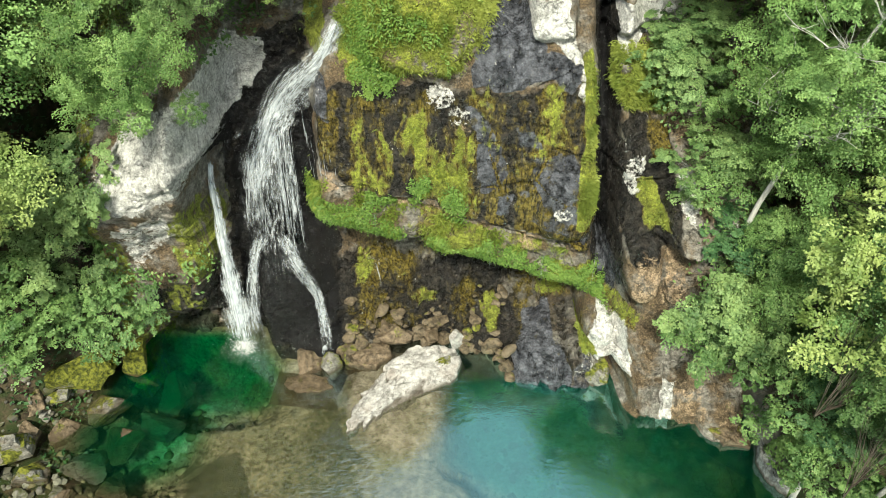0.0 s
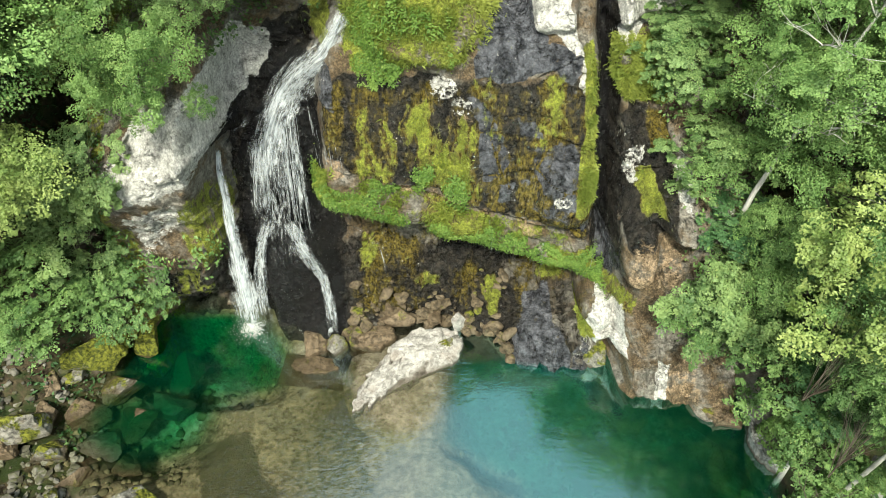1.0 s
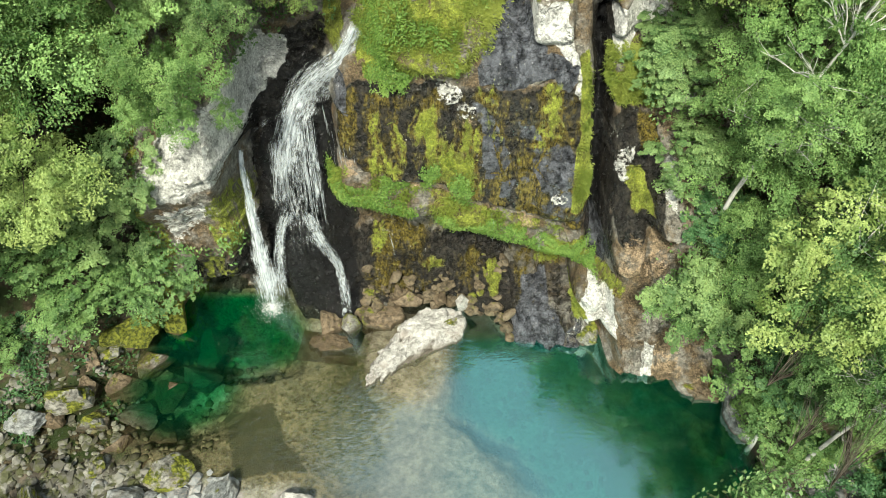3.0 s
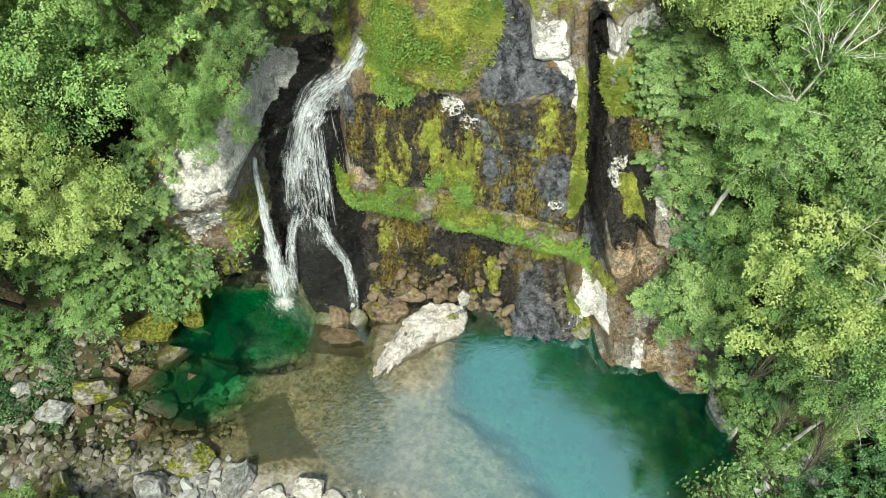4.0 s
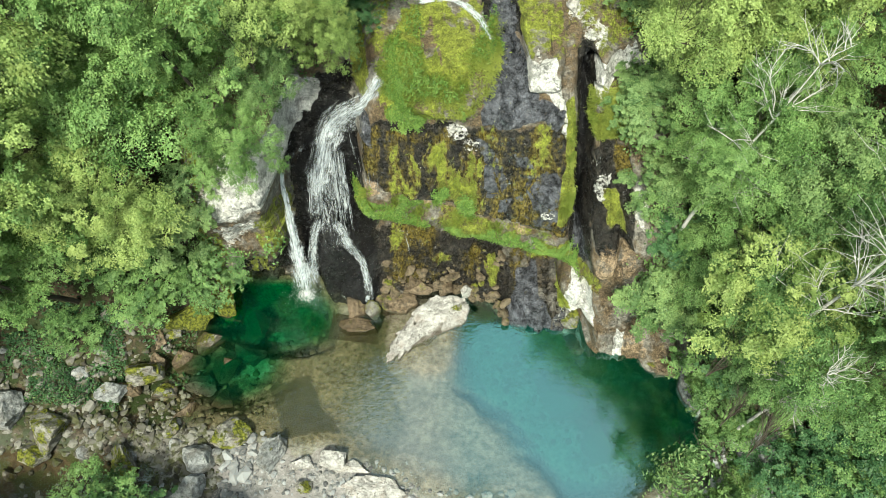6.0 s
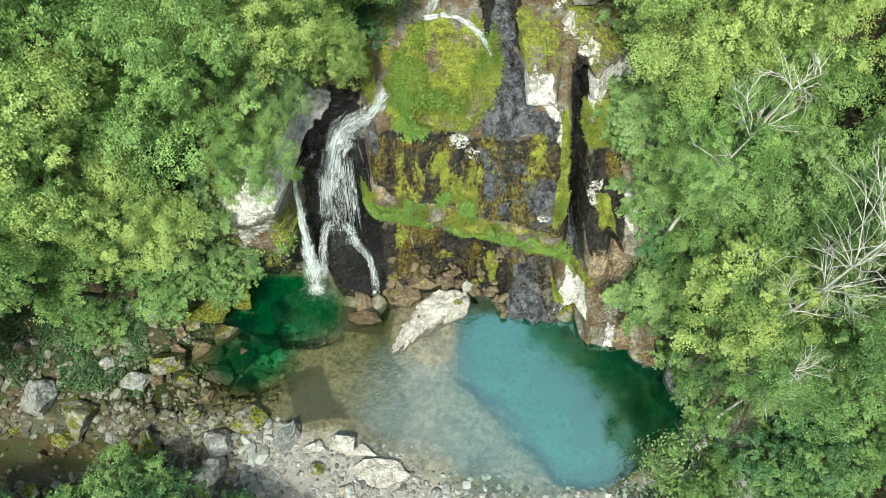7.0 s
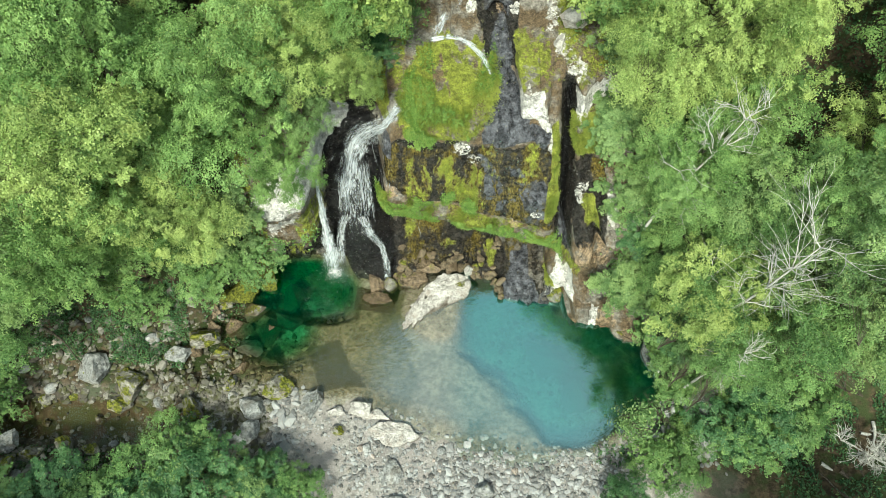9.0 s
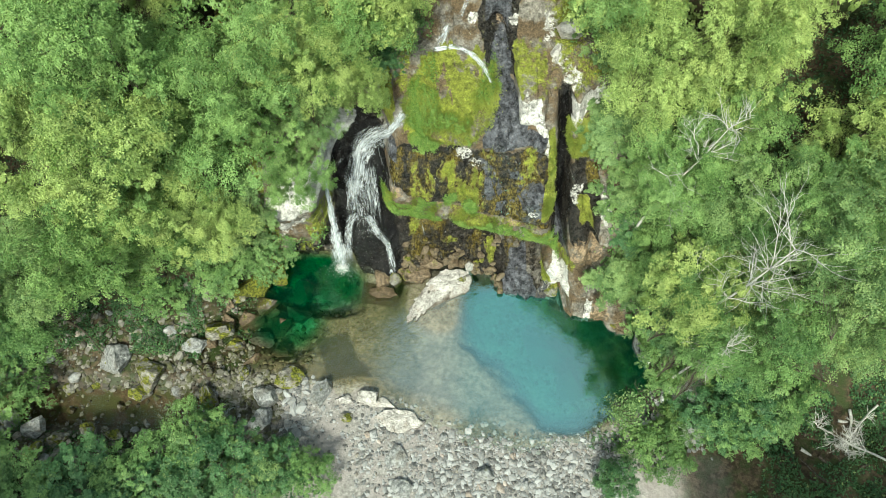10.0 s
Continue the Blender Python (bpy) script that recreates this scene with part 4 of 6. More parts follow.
def build_water():
    xs, ys = np.arange(-36.0, 12.6, 0.16), np.arange(5.0, 21.6, 0.14)
    X, Y = np.meshgrid(xs, ys, indexing="ij")
    me = mesh_from("pool_water", np.stack([X, Y, 0 * X], -1).reshape(-1, 3), grid_faces(len(xs), len(ys)))
    # Depth understated along the stream, so that it mirrors less sky.
    attribute(me, "depth", np.clip(-ground_z(X, Y), 0, 9) * (1 - 0.85 * sstep(-16.4, -18.0, X)))
    # Sky reflection turned down by hand over the left shelf and the stream.
    attribute(me, "open", np.clip(1 - 0.9 * sstep(-16.2, -17.6, X) - 0.72 * sstep(-4.5, -7.5, X), 0.1, 1))
    # Painted sky turquoise, fading right where the pool would mirror trees instead.
    attribute(me, "sky_tint", sstep(-2.5, 0.5, X) * (1 - 0.72 * sstep(3.5, 9.0, X - 0.35 * (14 - Y))))
    chop = 0.12 + 0.02 * sstep(-1.0, 1.0, X) + 0.7 * bump(X, Y, -7.0, 12.5, 4.2, 3.2) + 0.5 * np.exp(-((X + 9.2) / 1.6) ** 2 - ((Y - 18.4) / 1.3) ** 2) + 0.5 * bump(X, Y, -0.8, 17.0, 1.4, 2.2) + 0.6 * bump(X, Y, -4.4, 13.0, 1.6, 3)
    attribute(me, "chop", np.clip(chop, 0, 1))
    ob = put("pool_water", me, WATER)
    return tagged(ob, "clear emerald plunge pool with small ripples", "pool", kind="structure")


(cliff, CX, CZ, CP, CN, CMOSS), ground, pool_water = build_cliff(), build_ground(), build_water()


# ---------------------------------------------------------------- falling water
def ribbon(centres, widths, body=1.0, columns=9, seed=0, puff=0.10):
    """A bent sheet of water along centres (x, y, z), facing the open side of the pool."""
    c = np.asarray([p[:3] if len(p) == 3 else lean_back(*p[:3]) for p in centres], float)
    t = np.linspace(0, len(c) - 1, max(24, len(c) * 7))
    i = np.arange(len(c))
    line = np.stack([np.interp(t, i, c[:, k]) for k in range(3)], -1)
    for _ in range(14):
        line[1:-1] = (line[:-2] + 2 * line[1:-1] + line[2:]) / 4
    w = np.interp(t, i, widths)
    along = np.concatenate([[0], np.cumsum(np.linalg.norm(np.diff(line, axis=0), axis=1))])
    d = np.gradient(line, axis=0)
    side = np.cross(d, [0.0, -0.75, 0.65])
    side /= np.linalg.norm(side, axis=1)[:, None] + 1e-9
    side = np.where(side[:, :1] < 0, -side, side)
    face = np.cross(side, d)
    face /= np.linalg.norm(face, axis=1)[:, None] + 1e-9
    face = np.where(face[:, 1:2] > 0, -face, face)
    u = np.linspace(-0.5, 0.5, columns)
    U = u[None, :] * w[:, None] * (1 + 0.22 * vnoise(along[:, None] * 1.5, u[None, :] * 3, seed, seed))
    lift = puff * (1 - (2 * u[None, :]) ** 2) + 0.05 * vnoise(along[:, None] * 3, U * 6, seed, seed + 3)
    P = line[:, None, :] + side[:, None, :] * U[..., None] + face[:, None, :] * lift[..., None]
    me = mesh_from("water_sheet", P.reshape(-1, 3), grid_faces(len(line), columns))
    edge = body * (1 - np.abs(2 * u[None, :]) ** 3) * np.clip(np.minimum(2.5 * t, 0.9 * (t[-1] - t))[:, None] + 0.2, 0, 1) ** 0.7
    attribute(me, "body", edge)
    uv = np.stack([U + seed * 1.7, np.repeat(along[:, None], columns, 1)], -1).reshape(-1, 2)
    layer = me.uv_layers.new(name="UVMap")
    loops = np.empty(len(me.loops), np.int32)
    me.loops.foreach_get("vertex_index", loops)
    layer.data.foreach_set("uv", uv[loops].astype(np.float32).ravel())
    return me


def on_face(x, z, off=0.12):
    xs, zs = np.meshgrid(np.linspace(x - 0.25, x + 0.25, 5), np.linspace(z - 0.25, z + 0.25, 5))
    return lean_back(x, float(cliff_y(xs, zs).min()) - off, z)


def on_slope(x, y, off=0.1):
    return (x, y, top_z(x, y) + off)


waterfall = thing("waterfall", pose(-7.0, 20.0, 0.0), "white waterfall sliding down dark rock and splitting over a boss", "waterfall")


def fall(name, centres, widths, mat, label="", body=1.0, seed=0, puff=0.10, columns=9):
    ob = put(name, ribbon(centres, widths, body, columns, seed, puff), mat, waterfall, label)
    ob.matrix_parent_inverse = waterfall.matrix_basis.inverted()
    return ob


slide = [on_face(-4.25, 12.9), on_face(-4.6, 12.2), on_face(-5.1, 11.5), on_face(-5.9, 10.8), on_face(-6.6, 9.9), on_face(-7.2, 9.1), (-7.5, 19.95, 8.0, 0), (-7.7, 19.7, 6.6, 0)]
ends = np.linspace(0, 1, 6)[:, None]
ease = 0.7 * (np.array(slide[0]) * (1 - ends) + np.array(slide[5]) * ends) + 0.3 * np.array(slide[:6])
slide = [(p[0], y_, z_) for p, y_, z_ in zip(slide[:6], ease[:, 1] - 0.15, ease[:, 2])] + slide[6:]
fall("upper_slide", slide, [0.55, 0.95, 1.3, 1.6, 1.8, 1.8, 1.7, 1.5], FOAM_DENSE, "dense white sliding water", 0.60, 1, 0.14, 15)
fall("upper_slide", slide, [0.35, 0.55, 0.7, 0.95, 1.1, 1.0, 0.9, 0.6], FOAM_DENSE, "dense white sliding water", 0.68, 2, 0.26, 13)
rng = random.Random(17)
for k in range(64):
    u = rng.random()
    xs_, zs_ = -6.3 - 1.7 * u, 10.1 - 1.5 * u + rng.uniform(-0.25, 0.1)
    xs_ += rng.uniform(-0.1, 0.55) * (0.4 + 0.6 * u)
    z1 = max(3.2, 5.6 - 1.0 * abs(u - 0.6) + rng.uniform(-1.4, 1.2))
    y0 = float(cliff_y(np.array([xs_]), np.array([zs_]))[0]) - 0.3 - 0.1 * rng.random()
    x1 = xs_ - 0.15 + 0.5 * (xs_ + 7.2) * 0.3 + rng.uniform(-0.12, 0.12)
    w = rng.choice((0.025, 0.04, 0.06, 0.10, 0.18))
    pts_ = [(xs_ + (x1 - xs_) * q ** 0.8, min(y0, 20.25) - 0.62 * q ** 0.6, zs_ + (z1 - zs_) * q, 0) for q in (0, 0.2, 0.45, 0.7, 1)]
    fall("falling_strand", pts_, [w * 0.6, w, w * 1.1, w * 1.4, w * 1.2], FOAM_THIN, "", rng.uniform(0.45, 0.85), 60 + k, 0.04, 5)
fall("veil", [(-7.3, 20.2, 8.7, 0), (-7.3, 19.95, 7.6, 0), (-7.3, 19.75, 6.3, 0), (-7.2, 19.6, 4.9, 0)], [1.3, 1.7, 2.0, 2.2], FOAM_THIN, "thin veil of falling strands", 0.54, 3, 0.12, 15)
fall("veil", [(-7.75, 20.05, 8.9, 0), (-7.8, 19.8, 7.6, 0), (-7.85, 19.55, 6.3, 0), (-7.9, 19.4, 5.0, 0)], [0.8, 0.9, 1.0, 0.9], FOAM_THIN, "thin veil of falling strands", 0.62, 4, 0.2, 11)
fall("boss_veil", [on_face(-7.3, 6.0, 0.22), on_face(-7.25, 5.0, 0.2), on_face(-7.2, 4.2, 0.18), on_face(-7.15, 3.2, 0.16)], [1.5, 2.0, 2.3, 2.5], FOAM_THIN, "thin white film spreading over the dark boss", 0.50, 13, 0.05, 15)
for k in range(3):
    j = 0.12 * (k - 1)
    fall("right_branch", [on_face(-7.1 + j, 5.3 + j, 0.2), on_face(-6.55 + j, 4.4, 0.12), on_face(-6.15 + j, 3.4), on_face(-5.82 + 0.5 * j, 2.4), on_face(-5.62 + 0.5 * j, 1.3), on_face(-5.55, 0.5)], [0.5, 0.6, 0.5, 0.45, 0.5, 0.75], FOAM_DENSE if k == 1 else FOAM_THIN, "white branch running down the boss", 0.6, 5 + 40 * k, 0.07)
    fall("left_branch", [on_face(-7.7 + j, 5.3, 0.2), on_face(-8.2 + j, 4.4, 0.14), on_face(-8.5 + j, 3.4), (-8.6 + j, 19.0, 1.6, 0), (-8.6 + j, 18.9, 0.1, 0)], [0.45, 0.5, 0.45, 0.45, 0.5], FOAM_THIN, "thin branch falling beside the boss", 0.7, 7 + 40 * k)
fall("right_foot", [on_face(-5.5, 0.5, 0.25), (-6.0, 18.6, 0.25, 0), (-6.8, 18.5, 0.10, 0)], [0.6, 0.5, 0.3], FOAM_DENSE, "white water at the foot of the boss", 0.75, 6)
plunge = [(-9.35, 20.35, 8.15, 0), (-9.35, 20.0, 7.6, 0), (-9.32, 19.75, 6.3, 0), (-9.3, 19.5, 4.9, 0), (-9.28, 19.25, 3.2, 0), (-9.25, 19.0, 1.6, 0), (-9.22, 18.8, 0.0, 0)]
fall("plunge", plunge, [0.38, 0.42, 0.5, 0.65, 1.0, 1.4, 1.8], FOAM_DENSE, "straight white plunge into the pool", 0.78, 8, 0.12, 13)
fall("plunge", plunge, [0.2, 0.22, 0.26, 0.32, 0.5, 0.75, 1.0], FOAM_DENSE, "straight white plunge into the pool", 0.95, 9, 0.22)
fall("feeder", [(-8.1, 21.6, 9.0, 0), (-8.7, 21.2, 8.5, 0), (-9.3, 20.4, 8.2, 0)], [0.3, 0.35, 0.4], FOAM_THIN, "shallow run of water feeding the plunge", 0.5, 10, 0.03)
fall("side_trickle", [on_face(-5.0, 4.2), on_face(-4.5, 3.9), on_face(-4.3, 3.7)], [0.10, 0.14, 0.12], FOAM_THIN, "", 0.62, 11)
fall("side_trickle", [on_face(-3.7, 3.2), on_face(-3.5, 2.5), on_face(-3.4, 2.0)], [0.08, 0.10, 0.10], FOAM_THIN, "", 0.8, 12)
rng = random.Random(7)
for k in range(30):
    x = rng.uniform(-6.3, -4.4) if k < 22 else rng.choice((2.9, 4.9, 5.05, 5.3, -3.2, 0.9)) + rng.uniform(-0.1, 0.1)
    z0 = ledge_z(x) + rng.uniform(0.4, 1.2) if k < 22 else ledge_z(x) + rng.uniform(-0.6, 0.0)
    _, y0, z0 = on_face(x, z0, 0.2)
    fall("drip_strand", [(x, y0, z0), (x, y0 - 0.03, z0 - 0.9), (x, y0 - 0.05, z0 - rng.uniform(1.6, 2.6))], [0.03, 0.035, 0.02], FOAM_THIN, "", 1.0, 20 + k, 0.01, 3)
dome_run = [on_slope(-2.9, 26.7), on_slope(-2.0, 27.0), on_slope(-0.9, 26.8), on_slope(0.1, 26.0), on_slope(0.5, 25.1), on_slope(0.7, 24.4)]
fall("upper_run", dome_run, [0.3, 0.4, 0.45, 0.45, 0.5, 0.5], FOAM_THIN, "thin bright run of water round the grassy dome", 0.9, 50, 0.02)
fall("upper_fall", [on_slope(0.2, 32.5, 0.3), on_slope(-0.5, 30.4, 0.3), on_slope(-1.4, 28.4, 0.3)], [0.5, 0.45, 0.4], FOAM_DENSE, "upper white chute", 0.75, 51)
fall("upper_fall", [on_slope(-1.9, 28.2, 0.4), on_slope(-2.3, 27.4, 0.25), on_slope(-2.6, 26.8, 0.15)], [0.6, 0.7, 0.4], FOAM_DENSE, "upper white chute", 0.7, 52)


# spray where the plunge meets the pool
def ball_pieces(spots, sides=5):
    out = []
    for x, y, z, r in spots:
        v, f = [], []
        for a in range(4):
            t = math.pi * a / 3
            for b in range(sides):
                p = 2 * math.pi * b / sides
                v.append((x + r * math.sin(t) * math.cos(p), y + r * math.sin(t) * math.sin(p), z + r * math.cos(t)))
        for a in range(3):
            for b in range(sides):
                f.append((a * sides + b, a * sides + (b + 1) % sides, (a + 1) * sides + (b + 1) % sides, (a + 1) * sides + b))
        out.append((v, f))
    return join(out)


def plain_white():
    n = Nodes("spray_white")
    return n.finish(n.mix(n.noise(9, 3), (0.72, 0.75, 0.76), (0.92, 0.93, 0.93)), 0.5, None, 0.4)


SPRAY = plain_white()
drops = []
for k in range(1100):
    a, r = rng.uniform(0, 2 * math.pi), abs(rng.gauss(0, 0.50))
    drops.append((-9.2 + r * math.cos(a) * 1.05, 18.55 + r * math.sin(a) * 0.8, max(0.0, 0.45 * math.exp(-r * 1.6) * rng.random()), rng.uniform(0.006, 0.018) * (1.4 if r < 0.5 else 0.8)))
for k in range(260):
    a = rng.random()
    drops.append((-5.4 - 1.6 * a + rng.gauss(0, 0.12), 18.75 - 0.25 * a + rng.gauss(0, 0.1), rng.uniform(0.0, 0.22), rng.uniform(0.008, 0.022)))
ob = put("spray", mesh_from("spray", *ball_pieces(drops)), SPRAY, waterfall, "white spray where the water lands")
ob.matrix_parent_inverse = waterfall.matrix_basis.inverted()


# ---------------------------------------------------------------- rocks
def rock_mesh(seed, sub=3, cuts=8, rough=0.13, flat=0.66):
    """A lump of about unit radius, cut by random planes and roughened."""
    r = random.Random(seed)
    bm = bmesh.new()
    bmesh.ops.create_icosphere(bm, subdivisions=sub, radius=1.0)
    v = np.array([p.co for p in bm.verts])
    f = np.array([[p.index for p in q.verts] for q in bm.faces])
    bm.free()
    reach = np.full(len(v), 1.2)
    for _ in range(cuts):
        d = np.array([r.gauss(0, 1), r.gauss(0, 1), r.gauss(0.15, 0.7)])
        d /= np.linalg.norm(d)
        dot = v @ d
        reach = np.where(dot > 0.05, np.minimum(reach, r.uniform(0.45, flat + 0.22) / np.maximum(dot, 0.05)), reach)
    v = v * reach[:, None]
    n = v / (np.linalg.norm(v, axis=1)[:, None] + 1e-6)
    bed = fbm(v[:, 0] * 0.8 + seed, v[:, 1] * 0.8, v[:, 2] * 3.2 + 0.5 * v[:, 0], 3, seed % 83)
    v = v + n * (rough * fbm(v[:, 0] * 1.7 + seed, v[:, 1] * 1.7, v[:, 2] * 1.7, 4, seed % 97) + 0.10 * np.round(bed * 4) / 4 - 0.5 * rough * np.abs(fbm(v[:, 0] * 3 + seed, v[:, 1] * 3, v[:, 2] * 4, 4, seed % 89)))[:, None]
    me = mesh_from("rock", v, f)
    if sub > 3:
        me.set_sharp_from_angle(angle=radians(24))
    return me


def boulder(x, y, z, sx, sy, sz, turn, mat, label, seed, tilt=0.0, lean=0.0, sub=4, name="boulder", cuts=11, group=""):
    ob = put(name, rock_mesh(seed, sub + (sub == 4 and sx > 0.7), cuts), mat)
    if y > 16.5:
        x, y, z = lean_back(x, y, z)
    else:
        y = 18.5 - (18.5 - y) * 0.965
    ob.matrix_basis = pose(x, y, z, tilt, lean, turn) @ Matrix.Diagonal((sx, sy, sz, 1))
    return tagged(ob, label, "rock", group)


def slab(name, cx, cy, rx, ry, turn, rise, mat, label, seed, tilt=(0.0, 0.0), base=-0.5, steps=3, ragged=0.24):
    """A broad rock outcrop: a ragged many-cornered rim, sheer sides and a top broken into tilted facets and steps."""
    r = random.Random(seed)
    g = np.linspace(-1.4, 1.4, 84)
    U, V = np.meshgrid(g, g, indexing="ij")
    wu, wv = U + ragged * fbm(U * 1.6, V * 1.6, seed, 4, seed), V + ragged * fbm(U * 1.6, V * 1.6, seed + 5, 4, seed + 7)
    wu, wv = wu + 0.3 * ragged * fbm(U * 6, V * 6, 2, 3, seed), wv + 0.3 * ragged * fbm(U * 7, V * 7, 6, 3, seed + 1)
    rim, a0 = 0 * U, r.uniform(0, 6.28)
    for k in range(7):
        a = a0 + k * 0.9 + r.uniform(-0.25, 0.25)
        rim = np.maximum(rim, (wu * math.cos(a) + wv * math.sin(a)) / r.uniform(0.72, 1.0))
    top = sstep(1.02, 0.90, rim)
    crown = np.full_like(U, 1.05)
    for k in range(6):
        a = r.uniform(0, 6.28)
        crown = np.minimum(crown, 1.15 - r.uniform(0.35, 0.8) * (wu * math.cos(a) + wv * math.sin(a)) - r.uniform(0.0, 0.3))
    h = rise * crown + tilt[0] * U + tilt[1] * V
    bed = fbm(wu * 1.2 + 0.7 * wv, wv * 2.0 - 0.4 * wu, seed, 3, seed + 2)
    h = h + 0.30 * rise * np.round(steps * 1.6 * bed) / (steps * 1.6) + 0.12 * rise * fbm(U * 5, V * 5, seed, 4, seed + 3)
    h = h - 0.18 * rise * np.exp(-(fbm(wu * 1.4, wv * 1.4, seed + 9, 3, seed + 4) / 0.03) ** 2)
    Zs = base + (np.maximum(h, base + 0.1) - base) * top
    c, s_ = math.cos(radians(turn)), math.sin(radians(turn))
    X_, Y_ = U * rx, V * ry
    P_ = np.stack([cx + X_ * c - Y_ * s_, cy + X_ * s_ + Y_ * c, Zs], -1)
    ob = put(name, mesh_from(name, P_.reshape(-1, 3), grid_faces(84, 84)), mat)
    return tagged(ob, label, "rock")


# pale slab between the two pools and its neighbours
slab("limestone_slab", -1.9, 17.45, 2.15, 1.35, 32, 0.40, PALE_ROCK, "bright pale limestone slab jutting into the pool", 101, (0.05, 0.18), steps=3, ragged=0.38)
slab("limestone_slab", -3.5, 16.2, 1.7, 0.7, 58, 0.30, PALE_ROCK, "low tapering tongue of pale limestone in shallow water", 102, ragged=0.5)
slab("limestone_slab", -0.95, 17.75, 0.95, 0.35, 40, 0.32, MOSS_ROCK, "mossy lower lip of the pale slab", 103)
slab("rock_shelf", -4.1, 18.4, 1.3, 0.95, 10, 0.35, BROWN_ROCK, "dark weedy rock shelf beside the pale slab", 104)
boulder(-0.35, 18.75, 0.55, 0.5, 0.38, 0.66, 20, PALE_ROCK, "upright pale pebble-shaped rock", 105)
boulder(-1.4, 18.95, 0.5, 0.45, 0.4, 0.4, 50, BROWN_ROCK, "small brown rock in the rubble", 106)
boulder(-3.4, 19.3, 0.7, 0.6, 0.45, 0.42, 15, BROWN_ROCK, "pinkish brown rubble rock", 107)
boulder(-2.9, 19.0, 0.6, 0.85, 0.45, 0.38, -10, BROWN_ROCK, "flat pinkish brown rubble rock", 108)
boulder(-6.4, 17.9, 0.0, 0.85, 0.7, 0.6, 30, BROWN_ROCK, "dark brown rock in shallow water", 110)
boulder(-5.55, 17.7, -0.05, 0.5, 0.48, 0.5, 0, MOSS_ROCK, "round dark mossy rock in shallow water", 111)
slab("flat_rock", -6.3, 16.85, 1.05, 0.55, -5, 0.12, BROWN_ROCK, "flat reddish rock awash in the shallows", 112)
# pale blocks at the top of the cliff
boulder(3.0, 24.6, 13.9, 0.9, 0.6, 0.4, 10, MOSS_ROCK, "mossy pale rock beside the upper stream", 163)
boulder(-0.7, 27.6, 14.7, 0.9, 0.7, 0.6, 0, MOSS_ROCK, "mossy pale boulder above the stream", 164)
boulder(4.9, 26.0, 15.3, 0.8, 0.7, 0.6, 30, PALE_ROCK, "pale rock above the chute", 165)
boulder(4.2, 25.2, 14.2, 0.7, 0.6, 0.5, 60, PALE_ROCK, "pale rock above the chute", 166)
boulder(3.6, 28.6, 17.3, 1.3, 1.0, 0.7, 20, PALE_ROCK, "large pale slab beside the upper stream", 167)
# right rim of the pool
boulder(5.25, 17.5, 0.05, 0.72, 0.85, 0.75, 20, MOSS_ROCK, "olive mossy rock wedged at the edge of the pool", 125)
slab("rock_ledge", 9.9, 15.0, 1.0, 0.65, -40, 0.45, BROWN_ROCK, "low brown rock ledge by the pool", 126)
slab("rock_ledge", 11.3, 13.7, 0.6, 1.3, 10, 0.6, GREY_ROCK, "low grey rock ledge by the pool", 127)
slab("rock_ledge", 12.3, 11.4, 0.6, 1.5, 5, 0.8, GREY_ROCK, "pale grey bank rock under the trees", 128)
# left rim
boulder(-15.0, 16.8, 0.65, 1.9, 1.35, 1.1, 5, THICK_MOSS, "large boulder covered with yellow-green moss", 130, name="mossy_boulder")
boulder(-13.4, 17.6, 0.6, 0.8, 0.7, 0.75, 40, THICK_MOSS, "yellow-green mossy boulder at the dark pool", 131, name="mossy_boulder")
boulder(-16.9, 15.3, 0.3, 1.0, 0.8, 0.7, 20, BROWN_ROCK, "reddish brown boulder at the water", 132)
boulder(-15.3, 14.6, -0.25, 1.0, 0.8, 0.5, -15, BROWN_ROCK, "brown boulder half under water", 133)
boulder(-13.2, 14.1, -0.45, 0.8, 0.65, 0.5, 30, BROWN_ROCK, "rusty boulder just under water", 134)
boulder(-14.2, 13.2, -0.5, 0.9, 0.7, 0.5, 0, GREY_ROCK, "greenish boulder just under water", 135)
boulder(-12.0, 15.1, -0.9, 1.1, 0.8, 0.6, 0, GREY_ROCK, "greenish boulder deep under water", 136)
boulder(-12.1, 17.2, -1.6, 0.9, 1.1, 0.8, 0, GREY_ROCK, "rounded boulder on the pool floor", 137)
boulder(4.6, 13.3, -1.45, 1.7, 1.05, 1.0, -10, PALE_ROCK, "rounded boulder on the pool floor", 138)
boulder(6.6, 10.9, -1.25, 1.0, 1.3, 0.8, 20, PALE_ROCK, "rounded boulder on the pool floor", 139)
for k, (x, y, r_) in enumerate(((6.7, 13.6, 0.42), (7.2, 13.0, 0.5), (7.4, 13.9, 0.36), (6.5, 12.9, 0.38), (7.8, 12.7, 0.46), (6.0, 13.3, 0.36), (8.3, 13.6, 0.40), (7.0, 12.3, 0.36), (6.1, 14.4, 0.40), (8.9, 14.6, 0.36), (6.3, 15.1, 0.34), (5.7, 14.0, 0.30), (7.7, 12.0, 0.34), (6.6, 14.2, 0.28))):
    boulder(x, y, float(ground_z(x, y)) + 0.25 * r_, r_, r_ * 0.9, r_ * 0.75, 40 * k, PALE_ROCK, "smooth round cobble on the pool floor", 170 + k, sub=3, cuts=3, group="pool floor cobbles")
